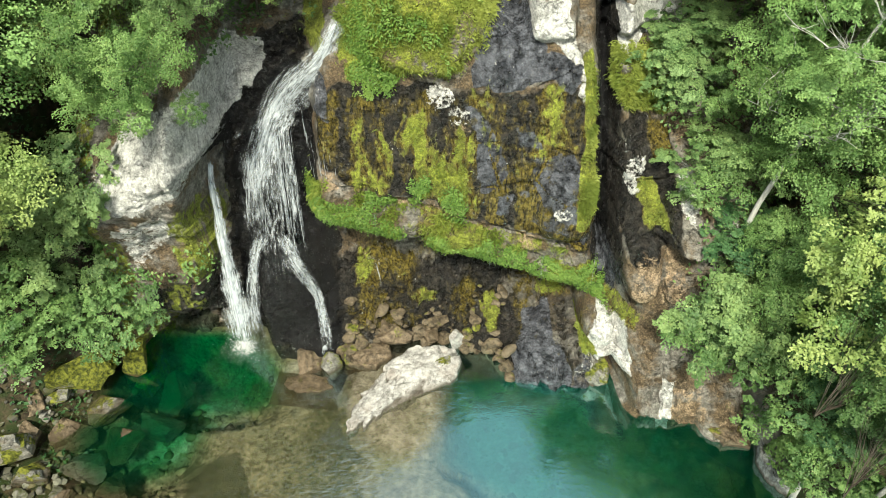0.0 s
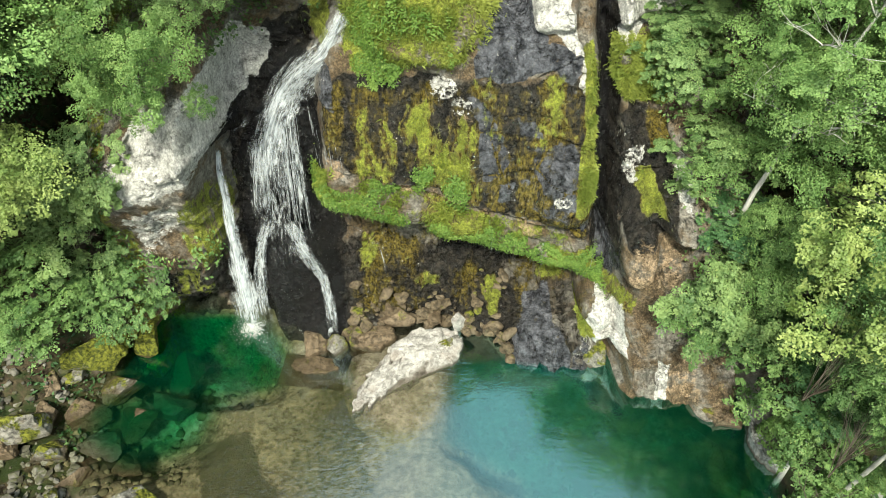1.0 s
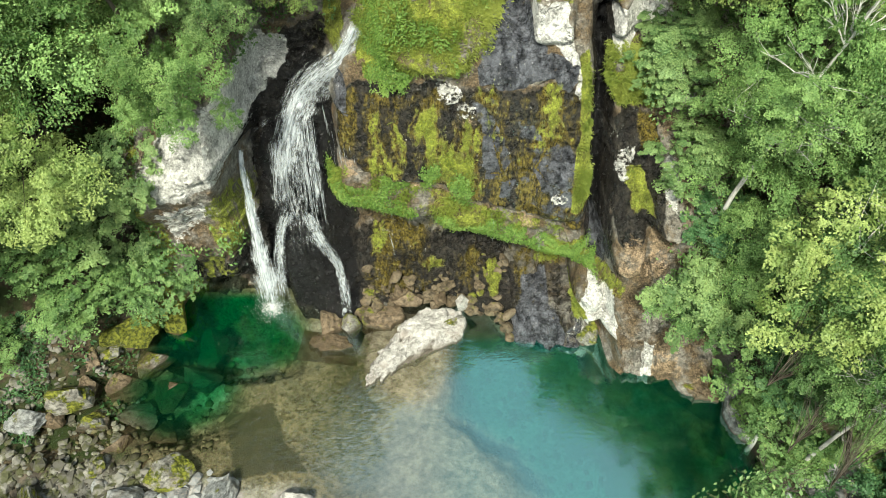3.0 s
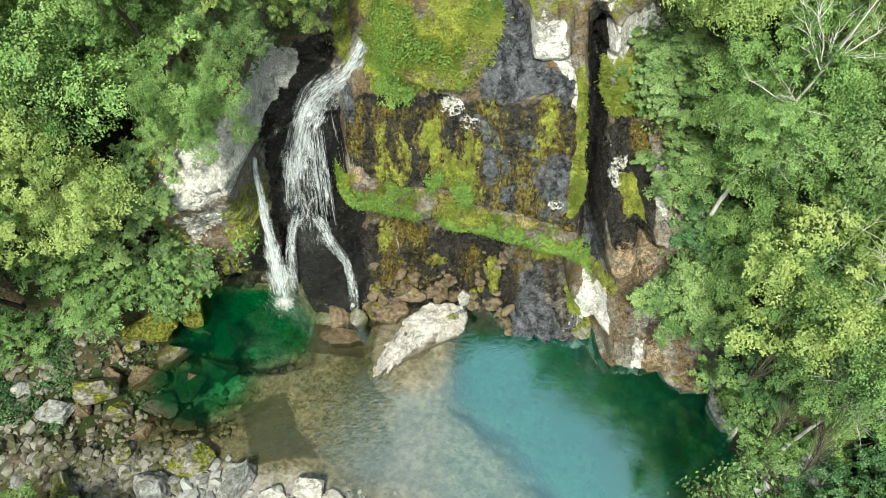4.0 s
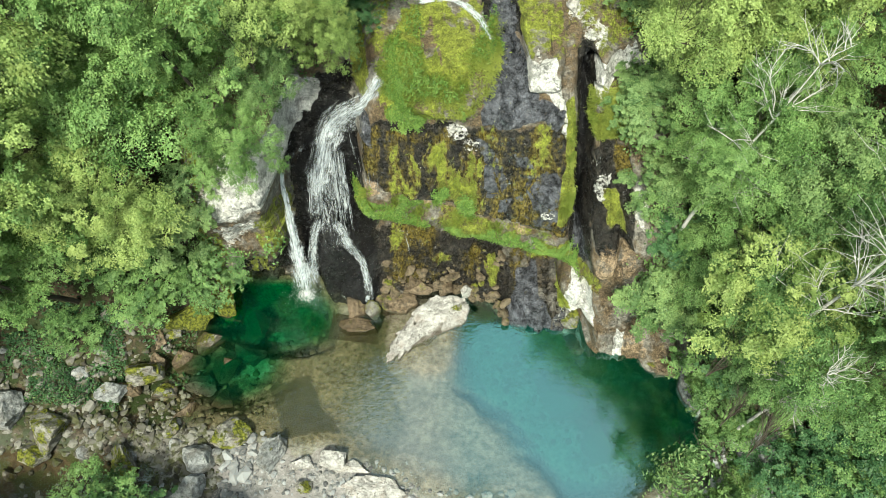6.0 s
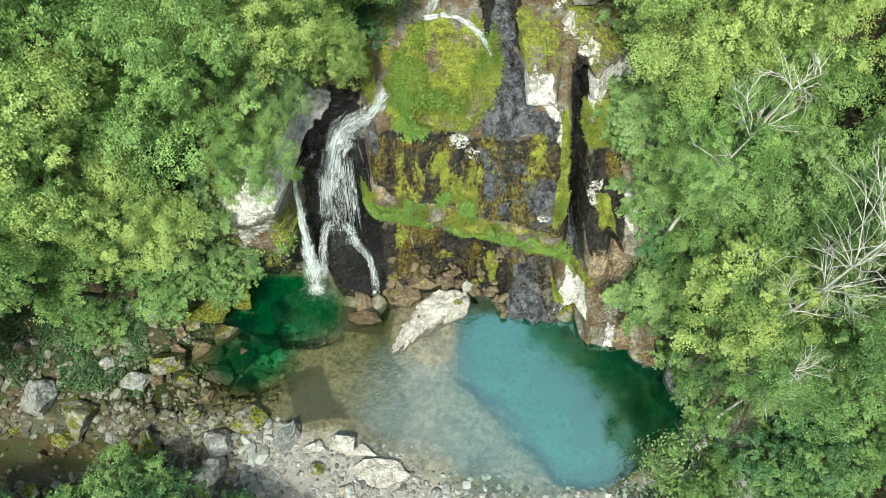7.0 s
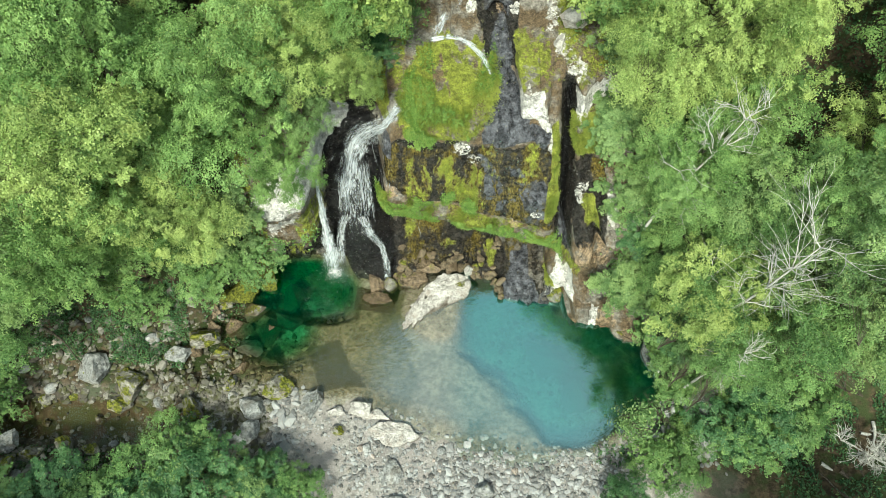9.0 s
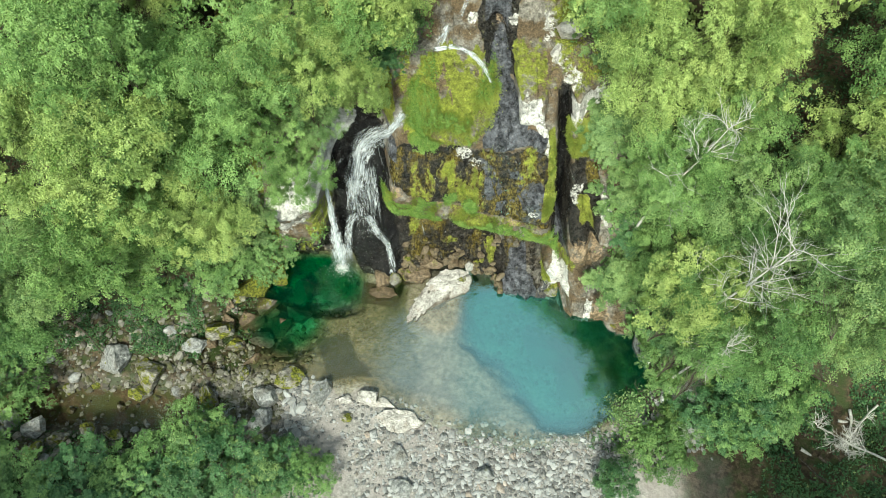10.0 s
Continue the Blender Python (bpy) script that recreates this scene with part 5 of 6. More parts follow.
# boulders along the outflow
boulder(-16.9, 13.3, 0.75, 1.5, 0.8, 0.7, 18, MOSS_ROCK, "pointed pale boulder with a mossy flank", 140, 0, -8)
boulder(-18.4, 12.2, 0.55, 1.1, 0.7, 0.6, 10, GREY_ROCK, "pale angular boulder among rubble", 141)
boulder(-13.4, 9.2, 0.45, 0.95, 0.85, 0.65, 15, GREY_ROCK, "flat-topped grey boulder on the gravel", 142)
boulder(-13.2, 7.6, 0.5, 1.0, 0.9, 0.6, 40, GREY_ROCK, "low grey boulder on the gravel", 143)
boulder(-12.0, 10.5, 0.35, 0.95, 0.75, 0.6, 10, MOSS_ROCK, "rounded boulder with moss beside the water", 144)
boulder(-14.9, 10.4, 0.35, 0.55, 0.65, 0.6, 0, MOSS_ROCK, "rounded grey-green boulder beside the gravel", 145)
boulder(-9.7, 9.6, 0.5, 0.75, 1.15, 0.8, -20, GREY_ROCK, "tall rough grey boulder at the water edge", 146, 8, 0)
boulder(-8.2, 8.95, 0.2, 0.7, 0.42, 0.35, 8, PALE_ROCK, "low pale rock at the water edge", 147)
boulder(-6.7, 9.25, 0.2, 0.95, 0.7, 0.45, -5, PALE_ROCK, "flat pale rock at the water edge", 148)
boulder(-5.6, 8.85, 0.12, 0.9, 0.45, 0.3, -10, PALE_ROCK, "flat pale rock at the water edge", 149)
slab("limestone_slab", -4.4, 8.15, 1.75, 0.9, -4, 0.42, PALE_ROCK, "broad flat pale slab on the gravel", 150, base=-0.3)
boulder(-7.75, 7.75, 0.2, 0.48, 0.5, 0.38, 0, MOSS_ROCK, "small dark mossy rock in a puddle", 151)
boulder(-4.6, 5.2, 0.3, 0.95, 0.8, 0.42, 30, GREY_ROCK, "low dark grey rock among cobbles", 152)
boulder(-3.9, 3.4, 0.35, 0.85, 0.65, 0.45, -20, GREY_ROCK, "flat grey rock among cobbles", 153)
boulder(1.0, 4.6, 0.4, 0.7, 0.6, 0.5, 0, GREY_ROCK, "pale grey boulder among cobbles", 154)
boulder(-17.0, 8.8, 0.5, 0.8, 0.75, 0.65, 0, MOSS_ROCK, "pale boulder with a mossy foot by the stream", 155)
boulder(-21.0, 10.3, 0.8, 1.5, 1.3, 1.2, 15, MOSS_ROCK, "big mossy boulder by the stream", 156)
boulder(-23.3, 11.0, 0.9, 1.3, 1.2, 1.1, -20, GREY_ROCK, "big pale grey boulder by the stream", 157)
boulder(-21.6, 8.8, 0.4, 0.8, 0.6, 0.55, 0, MOSS_ROCK, "mossy boulder by the stream", 158)

for k, (x, y, r_) in enumerate(((-27.2, 6.0, 0.75), (-25.4, 5.4, 0.6), (-24.0, 6.1, 0.55), (-28.8, 5.0, 0.8), (-22.4, 6.0, 0.5), (-26.4, 4.4, 0.7), (-29.6, 6.6, 0.6), (-24.6, 9.4, 0.45), (-26.4, 9.2, 0.5), (-19.2, 9.0, 0.45), (-22.8, 8.0, 0.35), (-26.0, 7.6, 0.3))):
    boulder(x, y, float(ground_z(x, y)) + 0.3 * r_, r_ * 1.2, r_, r_ * 0.8, 50 * k, MOSS_ROCK if k % 3 else GREY_ROCK, "mossy stream boulder among dark rubble", 190 + k, group="stream boulders")

for k, (x, y, z, r_) in enumerate(((-15.9, 12.6, -0.1, 0.7), (-14.6, 11.6, -0.2, 0.6), (-16.6, 14.0, 0.0, 0.75), (-14.3, 15.6, -0.3, 0.8), (-12.9, 12.4, -0.7, 0.7), (-17.6, 12.6, 0.15, 0.6), (-16.0, 16.0, 0.2, 0.6), (-13.0, 10.8, -0.25, 0.45), (-17.8, 14.8, 0.4, 0.7))):
    boulder(x, y, z, r_ * 1.2, r_, r_ * 0.7, 70 * k, BROWN_ROCK if k % 3 else MOSS_ROCK, "dark rusty boulder in the shallow outflow", 210 + k, group="outflow boulders")


# ---------------------------------------------------------------- plants
def leaf_cloud(points, normals, size, seed, slim=0.55, corners=4):
    """Folded four-sided leaves, or small pointed three-sided ones, at points, facing along normals."""
    r = np.random.RandomState(seed)
    n = len(points)
    nor = normals / (np.linalg.norm(normals, axis=1)[:, None] + 1e-9)
    a = np.cross(nor, r.normal(size=(n, 3)))
    a /= np.linalg.norm(a, axis=1)[:, None] + 1e-9
    b = np.cross(nor, a)
    s = size * r.uniform(0.65, 1.3, (n, 1))
    tip, tail = points + a * s, points - a * s
    left, right = points + b * s * slim + nor * s * 0.18, points - b * s * slim + nor * s * 0.18
    if corners == 3:
        return np.stack([points - 0.62 * a * s + b * s * 0.62, points - 0.62 * a * s - b * s * 0.62, points + 0.85 * a * s], 1).reshape(-1, 3), np.arange(3 * n).reshape(n, 3)
    v = np.stack([tail, right, tip, left], 1).reshape(-1, 3)
    return v, np.arange(4 * n).reshape(n, 4)


def limb(r, start, aim, length, radius, steps=5, droop=0.0, wild=1.0):
    p, pts, rad = np.array(start, float), [np.array(start, float)], [radius]
    d = np.array(aim, float)
    for i in range(steps):
        d = d + wild * np.array([r.gauss(0, 0.22), r.gauss(0, 0.22), r.gauss(0, 0.15) - droop])
        d /= np.linalg.norm(d)
        p = p + d * length / steps
        pts.append(p.copy())
        rad.append(radius * (1 - 0.8 * (i + 1) / steps))
    return pts, rad


def tree_meshes(seed, leaves=12000, clumps=62, leaf=0.0165, spread_=0.38, low=0.34, sprays=13):
    """Trunk and crown of a broadleaved tree one unit high: limbs that end in clumps, each of many drooping sprays of leaves."""
    r, q = random.Random(seed), np.random.RandomState(seed)
    wood, centres = [], []
    pts, rad = limb(r, (0, 0, -0.06), (0, 0, 1), 0.88, 0.020 * (spread_ / 0.38) ** 0.7, 8)
    wood.append(tube(pts, rad, 7))
    for k in range(clumps):
        t = low + (1.0 - low) * ((k + r.random()) / clumps) ** 0.9
        base = pts[max(2, min(len(pts) - 1, int(round((0.92 * t - 0.02) / 0.88 * 8))))]
        ring = math.sin(math.pi * min(1, max(0.10, (t - low) / (1.10 - low)) ** 0.8)) ** 0.7
        ang = k * 2.4 + r.uniform(-0.6, 0.6)
        reach = spread_ * ring * r.choice((0.45, 0.7, 0.95, 1.02, 1.22)) * r.uniform(0.85, 1.12)
        c = np.array([math.cos(ang) * reach, math.sin(ang) * reach, 0.04 + 0.92 * t + r.uniform(-0.05, 0.05)])
        centres.append((c, ang, r.choice((0.05, 0.062, 0.078, 0.095, 0.115)) * (0.75 + 0.4 * ring) * spread_ / 0.38))
        aim = c - base
        length = np.linalg.norm(aim)
        lp, lr = limb(r, base, aim / (length + 1e-6), length, 0.0024 * (spread_ / 0.38) ** 1.5, 4, wild=0.3)
        wood.append(tube(lp, lr, 3))
    P, N, T = [], [], []
    weight = np.array([cr ** 1.7 for _, _, cr in centres])
    share = weight / weight.sum()
    for (c, ang, cr), part in zip(centres, share):
        count = max(5, int(round(sprays * clumps * part)))
        per = max(12, int(leaves * part / count))
        tone = 0.34 * q.normal()
        for _ in range(count):
            d = q.normal(size=3)
            d /= np.linalg.norm(d)
            d[2] = abs(d[2]) if d[2] < -0.2 else d[2]
            out = d * cr * q.uniform(0.55, 1.15) * np.array([1.25, 1.25, 0.62])
            away = np.array([d[0], d[1], 0]) + 0.5 * np.array([math.cos(ang), math.sin(ang), 0]) + 0.2 * q.normal(size=3) * np.array([1, 1, 0])
            away /= np.linalg.norm(away) + 1e-6
            nor = np.array([0, 0, 1.0]) + 0.55 * d + 0.22 * q.normal(size=3)
            nor /= np.linalg.norm(nor)
            side = np.cross(nor, away)
            size = cr * q.uniform(0.28, 0.55)
            u, v = q.uniform(-0.8, 1.4, per), q.normal(size=per) * 0.48
            v = v * (1.25 - 0.5 * np.clip(u, 0, 1.4))
            drop = -0.22 * np.clip(u, 0, 2) ** 2 + 0.16 * q.normal(size=per)
            P.append(c + out + size * (u[:, None] * away + v[:, None] * side + drop[:, None] * nor))
            N.append(nor + 0.30 * away * np.clip(u, 0, 2)[:, None] + 0.33 * q.normal(size=(per, 3)))
            T.append(np.full(per, 0.5 + tone + 0.28 * q.normal()))
    v, f = leaf_cloud(np.concatenate(P), np.concatenate(N), leaf, seed, 0.5, 3)
    crown = mesh_from("crown", v, f, smooth=False)
    attribute(crown, "tone", np.repeat(np.clip(np.concatenate(T), -0.2, 1.2), 3))
    return mesh_from("trunk", *join(wood)), crown


TREES, TALL = [], []
for k, mat in enumerate((LEAF_MID, LEAF_YELLOW, LEAF_MID, LEAF_DEEP, LEAF_YELLOW, LEAF_BLUE)):
    TREES.append((*tree_meshes(300 + k, 38000, 32 + 3 * k, 0.0074, 0.36, sprays=16), mat))
    TALL.append((*tree_meshes(320 + k, 46000, 36 + 4 * k, 0.0036, 0.19, 0.56, sprays=17), mat))
FAR = [(*tree_meshes(330 + k, 6000, 40, 0.020, 0.36), mat) for k, mat in enumerate((LEAF_MID, LEAF_YELLOW, LEAF_DEEP))]
BUSHES = []
for k, mat in enumerate((LEAF_BLUE, LEAF_DEEP, LEAF_DARK)):
    BUSHES.append((*tree_meshes(340 + k, 17000, 34, 0.0165, 0.5, 0.12, sprays=11), mat))
NAMES = ("green broadleaved tree leaning over the slope", "yellow-green broadleaved tree in full leaf", "mid-green broadleaved tree in full leaf", "dark green broadleaved tree in full leaf",
         "light yellow-green tree with feathery clumps", "blue-green broadleaved tree in full leaf")
models = {}


def plant(kind, k, base, crown, radius, turn, part=0.66):
    """A tree or bush rooted at base whose crown's middle is at crown, with that crown radius."""
    way = Vector(crown) - Vector(base)
    far = kind == "tree" and (base[1] > 28.5 or base[0] > 26 or base[0] < -31 or base[1] < -7)
    tall = not far and kind == "tree" and way.length > 3.4 * radius
    store = FAR if far else TALL if tall else TREES if kind == "tree" else BUSHES
    wide, part = (0.215, 0.78) if tall else (0.42, part if kind == "tree" else 0.86)
    trunk_me, crown_me, mat = store[k % len(store)]
    m = Matrix.Translation(base) @ way.to_track_quat("Z", "Y").to_matrix().to_4x4() @ pose(0, 0, 0, 0, 0, turn)
    m = m @ Matrix.Diagonal((radius / wide, radius / wide, way.length / part, 1))
    key = (kind, tall, far, k % len(store))
    if key not in models:
        label = NAMES[k % len(store)] if kind == "tree" else ("leafy mid-green bush on the bank", "dense dark green bush on the bank", "dense blue-green bush on the bank")[k % 3]
        ob = thing(kind, m, label, kind, "trees of the wood" if kind == "tree" else "bushes")
        put("trunk", trunk_me, BARK, ob, "grey-brown trunk and limbs")
        put("crown", crown_me, mat, ob)
        models[key] = ob
        return ob
    own = models[key].scale
    return copy_thing(models[key], m @ Matrix.Diagonal((1 / own[0], 1 / own[1], 1 / own[2], 1)))


def rooted(k, cx, cy, cz, radius, dx=0.0, dy=0.0, kind="tree"):
    cx, cy, cz = lean_back(cx, cy, cz)
    bx, by = cx + dx, cy + dy
    base = (bx, by, land_z(bx, by) - 0.1)
    if cz < base[2] + 1.4:
        cz = base[2] + 1.4
    plant(kind, k, base, (cx, cy, cz), radius, (k * 77 + cx * 31) % 360)


# trees by the water: crown middle, radius, and how far behind it the trunk is rooted
rooted(0, -10.0, 17.0, 13.1, 1.9, -1.6, 3.0)
rooted(5, -8.9, 19.4, 15.2, 1.5, -0.8, 3.4)
rooted(1, -15.6, 15.6, 10.8, 2.9, -1.0, 3.0)
rooted(2, -14.0, 18.6, 16.0, 3.3, -0.5, 2.0)
rooted(1, -9.2, 20.0, 18.2, 2.7, -1.0, 3.4)
rooted(4, -17.6, 15.2, 15.8, 3.5, -0.8, 3.0)
rooted(0, -20.2, 12.8, 10.8, 3.3, -0.5, 2.6)
rooted(2, -18.2, 18.2, 18.8, 3.4, 0, 1.6)
rooted(5, -24.2, 12.6, 9.0, 3.0, -0.5, 1.8)
rooted(3, -27.0, 10.6, 7.5, 2.8, -0.5, 1.8)
rooted(1, -22.6, 16.6, 15.0, 3.4, 0, 1.5)
rooted(4, -5.6, 22.8, 18.6, 1.9, -1.4, 3.6)
rooted(2, -10.6, 22.0, 17.0, 3.0, -0.4, 2.0)
rooted(0, 10.4, 19.6, 10.8, 2.4, 0.6, 1.2)
rooted(3, 12.7, 13.4, 8.2, 2.4, 0.8, 0.6)
rooted(3, 12.9, 12.2, 6.0, 2.2, 0.6, 0.5)
rooted(4, 9.3, 24.0, 14.5, 2.4, 0.6, 1.2)
rooted(2, 11.0, 16.6, 6.8, 2.0, 0.8, 0.4)
rooted(4, 8.8, 21.0, 17.4, 2.8, 1.6, 2.2)
rooted(1, 12.2, 21.0, 19.0, 2.7, 0.8, 1.2)
rooted(2, 10.8, 17.6, 13.4, 2.4, 1.2, 1.4)
rooted(3, 14.4, 15.0, 11.6, 2.5, 0.6, 0.6)
rooted(3, 13.4, 10.8, 7.2, 2.3, 0.8, 0.4)
rooted(3, 15.6, 10.6, 8.8, 2.8, 0.4, 0.6)
rooted(5, 20.6, 12.0, 8.6, 2.9, 0.4, 0.6)
rooted(2, 17.0, 14.2, 15.0, 2.8, 0.5, 0.8)
rooted(5, 17.8, 12.0, 16.0, 3.2)
rooted(3, 13.6, 14.6, 9.6, 2.2)
rooted(2, 12.2, 16.4, 9.0, 2.2)
rooted(2, 11.6, 19.0, 13.4, 2.4, 0.6, 0.8)
rooted(0, 13.4, 19.4, 14.6, 2.4)
rooted(5, 19.8, 10.6, 11.0, 2.6)
plant("tree", 4, (-7.4, 24.6, land_z(-7.4, 24.6) - 0.1), (-6.2, 22.4, 15.5), 1.35, 40)
# crowns over the upper stream
for k, bx, by, cx, cy, cz, r_ in ((4, -6.6, 28.4, -4.9, 26.6, 19.0, 2.3), (2, -8.0, 27.2, -6.6, 24.6, 18.0, 2.2), (1, -5.6, 31.0, -3.8, 29.2, 20.6, 2.2), (0, -8.6, 30.6, -7.4, 28.6, 21.0, 2.6), (4, 7.4, 28.6, 6.6, 26.4, 18.6, 2.2), (1, 7.8, 32.0, 6.8, 29.8, 20.6, 2.4)):
    plant("tree", k, (bx, by, land_z(bx, by) - 0.1), (cx, cy, cz), r_, 57 * k + 40 * bx)
# unseen trees added behind the camera; the right-hand ones shade the wood floor
rooted(3, 19.0, -2.0, 8.0, 2.8)
rooted(0, 23.6, -1.4, 8.0, 2.8)
rooted(4, 15.2, -4.0, 8.0, 2.8)
rooted(2, -22.0, -4.0, 8.0, 2.8)
rooted(3, -27.0, -2.4, 7.0, 2.8)
# bushes on the bank and on the rock
for args in ((1, -16.4, 5.7, 2.0, 1.7), (2, -14.7, 4.4, 2.4, 1.9), (0, -12.4, 4.3, 1.6, 1.3), (1, -9.4, 4.2, 1.5, 1.0), (2, -11.4, 4.4, 1.7, 1.2), (1, 10.2, 7.0, 1.4, 0.9), (1, 11.6, 6.4, 1.8, 1.2),
             (1, 15.7, 7.8, 3.0, 1.5), (2, 16.4, 8.6, 3.2, 1.6), (0, 9.2, 15.0, 5.6, 1.5), (1, 9.0, 16.6, 4.4, 1.2), (0, -13.2, 17.4, 5.2, 1.3), (1, -13.8, 17.0, 3.6, 1.3), (1, -16.4, 16.4, 4.4, 1.5), (0, -15.2, 17.8, 6.4, 1.5), (1, -17.4, 17.4, 6.4, 1.6), (0, 8.6, 19.4, 9.4, 1.3), (2, 9.4, 18.4, 6.2, 1.3),
             (0, 7.6, 21.0, 11.0, 1.0), (1, 11.2, 15.0, 4.0, 1.4), (1, -20.4, 14.6, 2.6, 1.0), (1, 11.9, 11.4, 3.0, 1.2), (2, 12.4, 13.0, 3.6, 1.2), (1, -28.6, 8.6, 2.8, 1.6), (2, -30.0, 11.0, 3.4, 2.0), (2, 8.6, 4.6, 1.4, 0.9), (0, 7.4, 21.6, 11.6, 1.1), (0, 8.2, 22.6, 12.6, 1.3), (0, 7.6, 24.6, 14.6, 1.3), (0, 6.9, 26.2, 15.4, 1.3), (0, -5.0, 26.8, 15.6, 1.2), (2, -6.0, 24.6, 14.6, 1.2), (1, -19.6, 3.2, 2.2, 1.7), (2, -22.4, 2.4, 2.4, 1.9), (1, -25.6, 2.0, 2.4, 1.8), (2, -17.4, 2.6, 2.2, 1.6), (1, -28.6, 3.0, 2.4, 1.8), (2, 14.6, 8.2, 3.0, 1.5), (1, 18.2, 9.6, 3.4, 1.8)):
    k, cx, cy, cz, r_ = args
    lift = land_z(cx, cy)
    back = 0.0
    while lift < cz - 3.2 and back < 5:
        back += 0.4
        lift = land_z(cx, cy + back)
    rooted(k, cx, cy, cz, r_, 0, back, "bush")

# the rest of the wood, on the slopes round about
wood = random.Random(12)
taken = []
for k in range(2600):
    x, y = wood.uniform(-34, 32), wood.uniform(9, 40)
    if -11.5 < x < 11.5 and y < 26 or (-5.2 < x < 6.0 and y < 36) or (x < -11 and y < 17.0 + 0.12 * (x + 11)) or (-14.5 < x < -11 and y < 21.5) or (x > 10 and y < 15 and x < 17) or (x > 17 and y < 12.0):
        continue
    if any((x - a) ** 2 + (y - b) ** 2 < 3.3 ** 2 for a, b in taken):
        continue
    taken.append((x, y))
    z = land_z(x, y)
    h = wood.uniform(8.5, 12.0)
    plant("tree", wood.choice((0, 1, 1, 2, 0, 4, 4, 5, 5) if x > 0 else (0, 1, 1, 2, 2, 4, 4, 3, 5)), (x, y, z - 0.1), (x + wood.uniform(-0.8, 0.8), y - wood.uniform(0.2, 1.6), z + 0.62 * h), wood.uniform(2.3, 3.3), wood.uniform(0, 360))
    if len(taken) >= 66:
        break
# and round the open side
for k in range(900):
    x, y = wood.uniform(-46, 46), wood.uniform(-34, 12)
    if (y > -9 and -34 < x < 30) or any((x - a) ** 2 + (y - b) ** 2 < 5.0 ** 2 for a, b in taken):
        continue
    taken.append((x, y))
    z, h = land_z(x, y), wood.uniform(8.0, 11.0)
    plant("tree", wood.choice((0, 1, 2)), (x, y, z - 0.1), (x + wood.uniform(-0.6, 0.6), y, z + 0.62 * h), wood.uniform(2.4, 3.4), wood.uniform(0, 360))
    if len(taken) >= 110:
        break




# ---------------------------------------------------------------- growth on the rock, as one mass each
CAREA = np.linalg.norm(np.cross(np.gradient(CP, axis=0), np.gradient(CP, axis=1)), axis=2)


def scatter(mask, count, seed):
    """Rows and columns of the cliff sheet, drawn where mask is high."""
    r = np.random.RandomState(seed)
    flat = (np.clip(mask, 0, None) * CAREA).ravel()
    pick = r.choice(len(flat), size=count, p=flat / flat.sum())
    jit = r.normal(size=(count, 3)) * 0.05
    return CP.reshape(-1, 3)[pick] + jit, CN.reshape(-1, 3)[pick]


def grass_mass(name, mask, count, length, mat, label, seed):
    r = np.random.RandomState(seed)
    p, n = scatter(mask, count, seed)
    d = 0.55 * n + np.array([0, 0, 0.25]) + 0.5 * r.normal(size=p.shape)
    d /= np.linalg.norm(d, axis=1)[:, None]
    s = length * r.uniform(0.5, 1.3, (count, 1))
    w = np.cross(d, r.normal(size=p.shape))
    w = w / np.linalg.norm(w, axis=1)[:, None] * 0.012
    mid = p + d * s * 0.6
    tip = p + d * s + np.array([0, -0.12, -0.45]) * s
    v = np.stack([p - w, p + w, mid + w * 0.8, tip], 1).reshape(-1, 3)
    f = np.arange(4 * count).reshape(count, 4)
    return tagged(put(name, mesh_from(name, v, f, False), mat), label, "plants", kind="stuff")


def leaf_mass(name, mask, count, size, mat, label, seed, lift=0.12):
    r = np.random.RandomState(seed)
    p, n = scatter(mask, count, seed)
    p = p + n * lift * r.random_sample((count, 1)) ** 0.7
    v, f = leaf_cloud(p, 0.6 * n + np.array([0, 0, 0.6]) + 0.4 * r.normal(size=p.shape), size, seed)
    return tagged(put(name, mesh_from(name, v, f, False), mat), label, "plants", kind="stuff")


patch = fbm(CX * 1.1, CZ * 1.1, 5, 3, 95)
WX, WZ = warped(CX, CZ, 0.9, 0.35)
dome = outline(WX, WZ, 0.3, -4.5, 12.4, -3.5, 14.0, -1.0, 14.0, 0.55, 13.6, 0.75, 12.8, 0.1, 11.8, -0.8, 11.2, -1.8, 11.6, -3.9, 11.2)
right_turf = bump(WX, WZ, 6.6, 11.0, 1.5, 0.9)
CE = CZ - shelf_z(CX)
band = sstep(-0.15, 0.1, CE) * (1 - sstep(0.45, 0.8, CE - 0.7 * patch)) * sstep(-6.2, -5.6, CX) * (1 - sstep(5.0, 5.8, CX))
apron = sstep(0.2, 0.5, CE) * (CZ - ledge_z(CX) < -0.3) * sstep(-6.0, -5.2, CX) * (1 - sstep(4.2, 4.8, CX))
grass_mass("grass_turf", dome * np.clip(0.12 + 1.5 * patch, 0.03, 1) * (CZ < 13.7) + 1.4 * right_turf, 70000, 0.15, GRASS, "long yellow-green grass on the rounded rock dome", 401)
grass_mass("moss_fringe", np.clip(CMOSS, 0, 1.2) ** 6 * (0.3 + patch) * (CZ < 11.5) * (CX > -6) * (CX < 8), 16000, 0.14, GRASS, "short mossy fringe on the wet rock", 402)
grass_mass("apron_grass", apron * np.clip(patch, 0, 1), 6000, 0.20, GRASS, "thin hanging grass on the apron under the wet face", 412)
leaf_mass("ledge_plants", band * np.clip(patch + 0.22, 0, 1) ** 1.2, 17000, 0.05, LEAF_HERB, "low green plants with small leaves along the ledge", 403, 0.22)
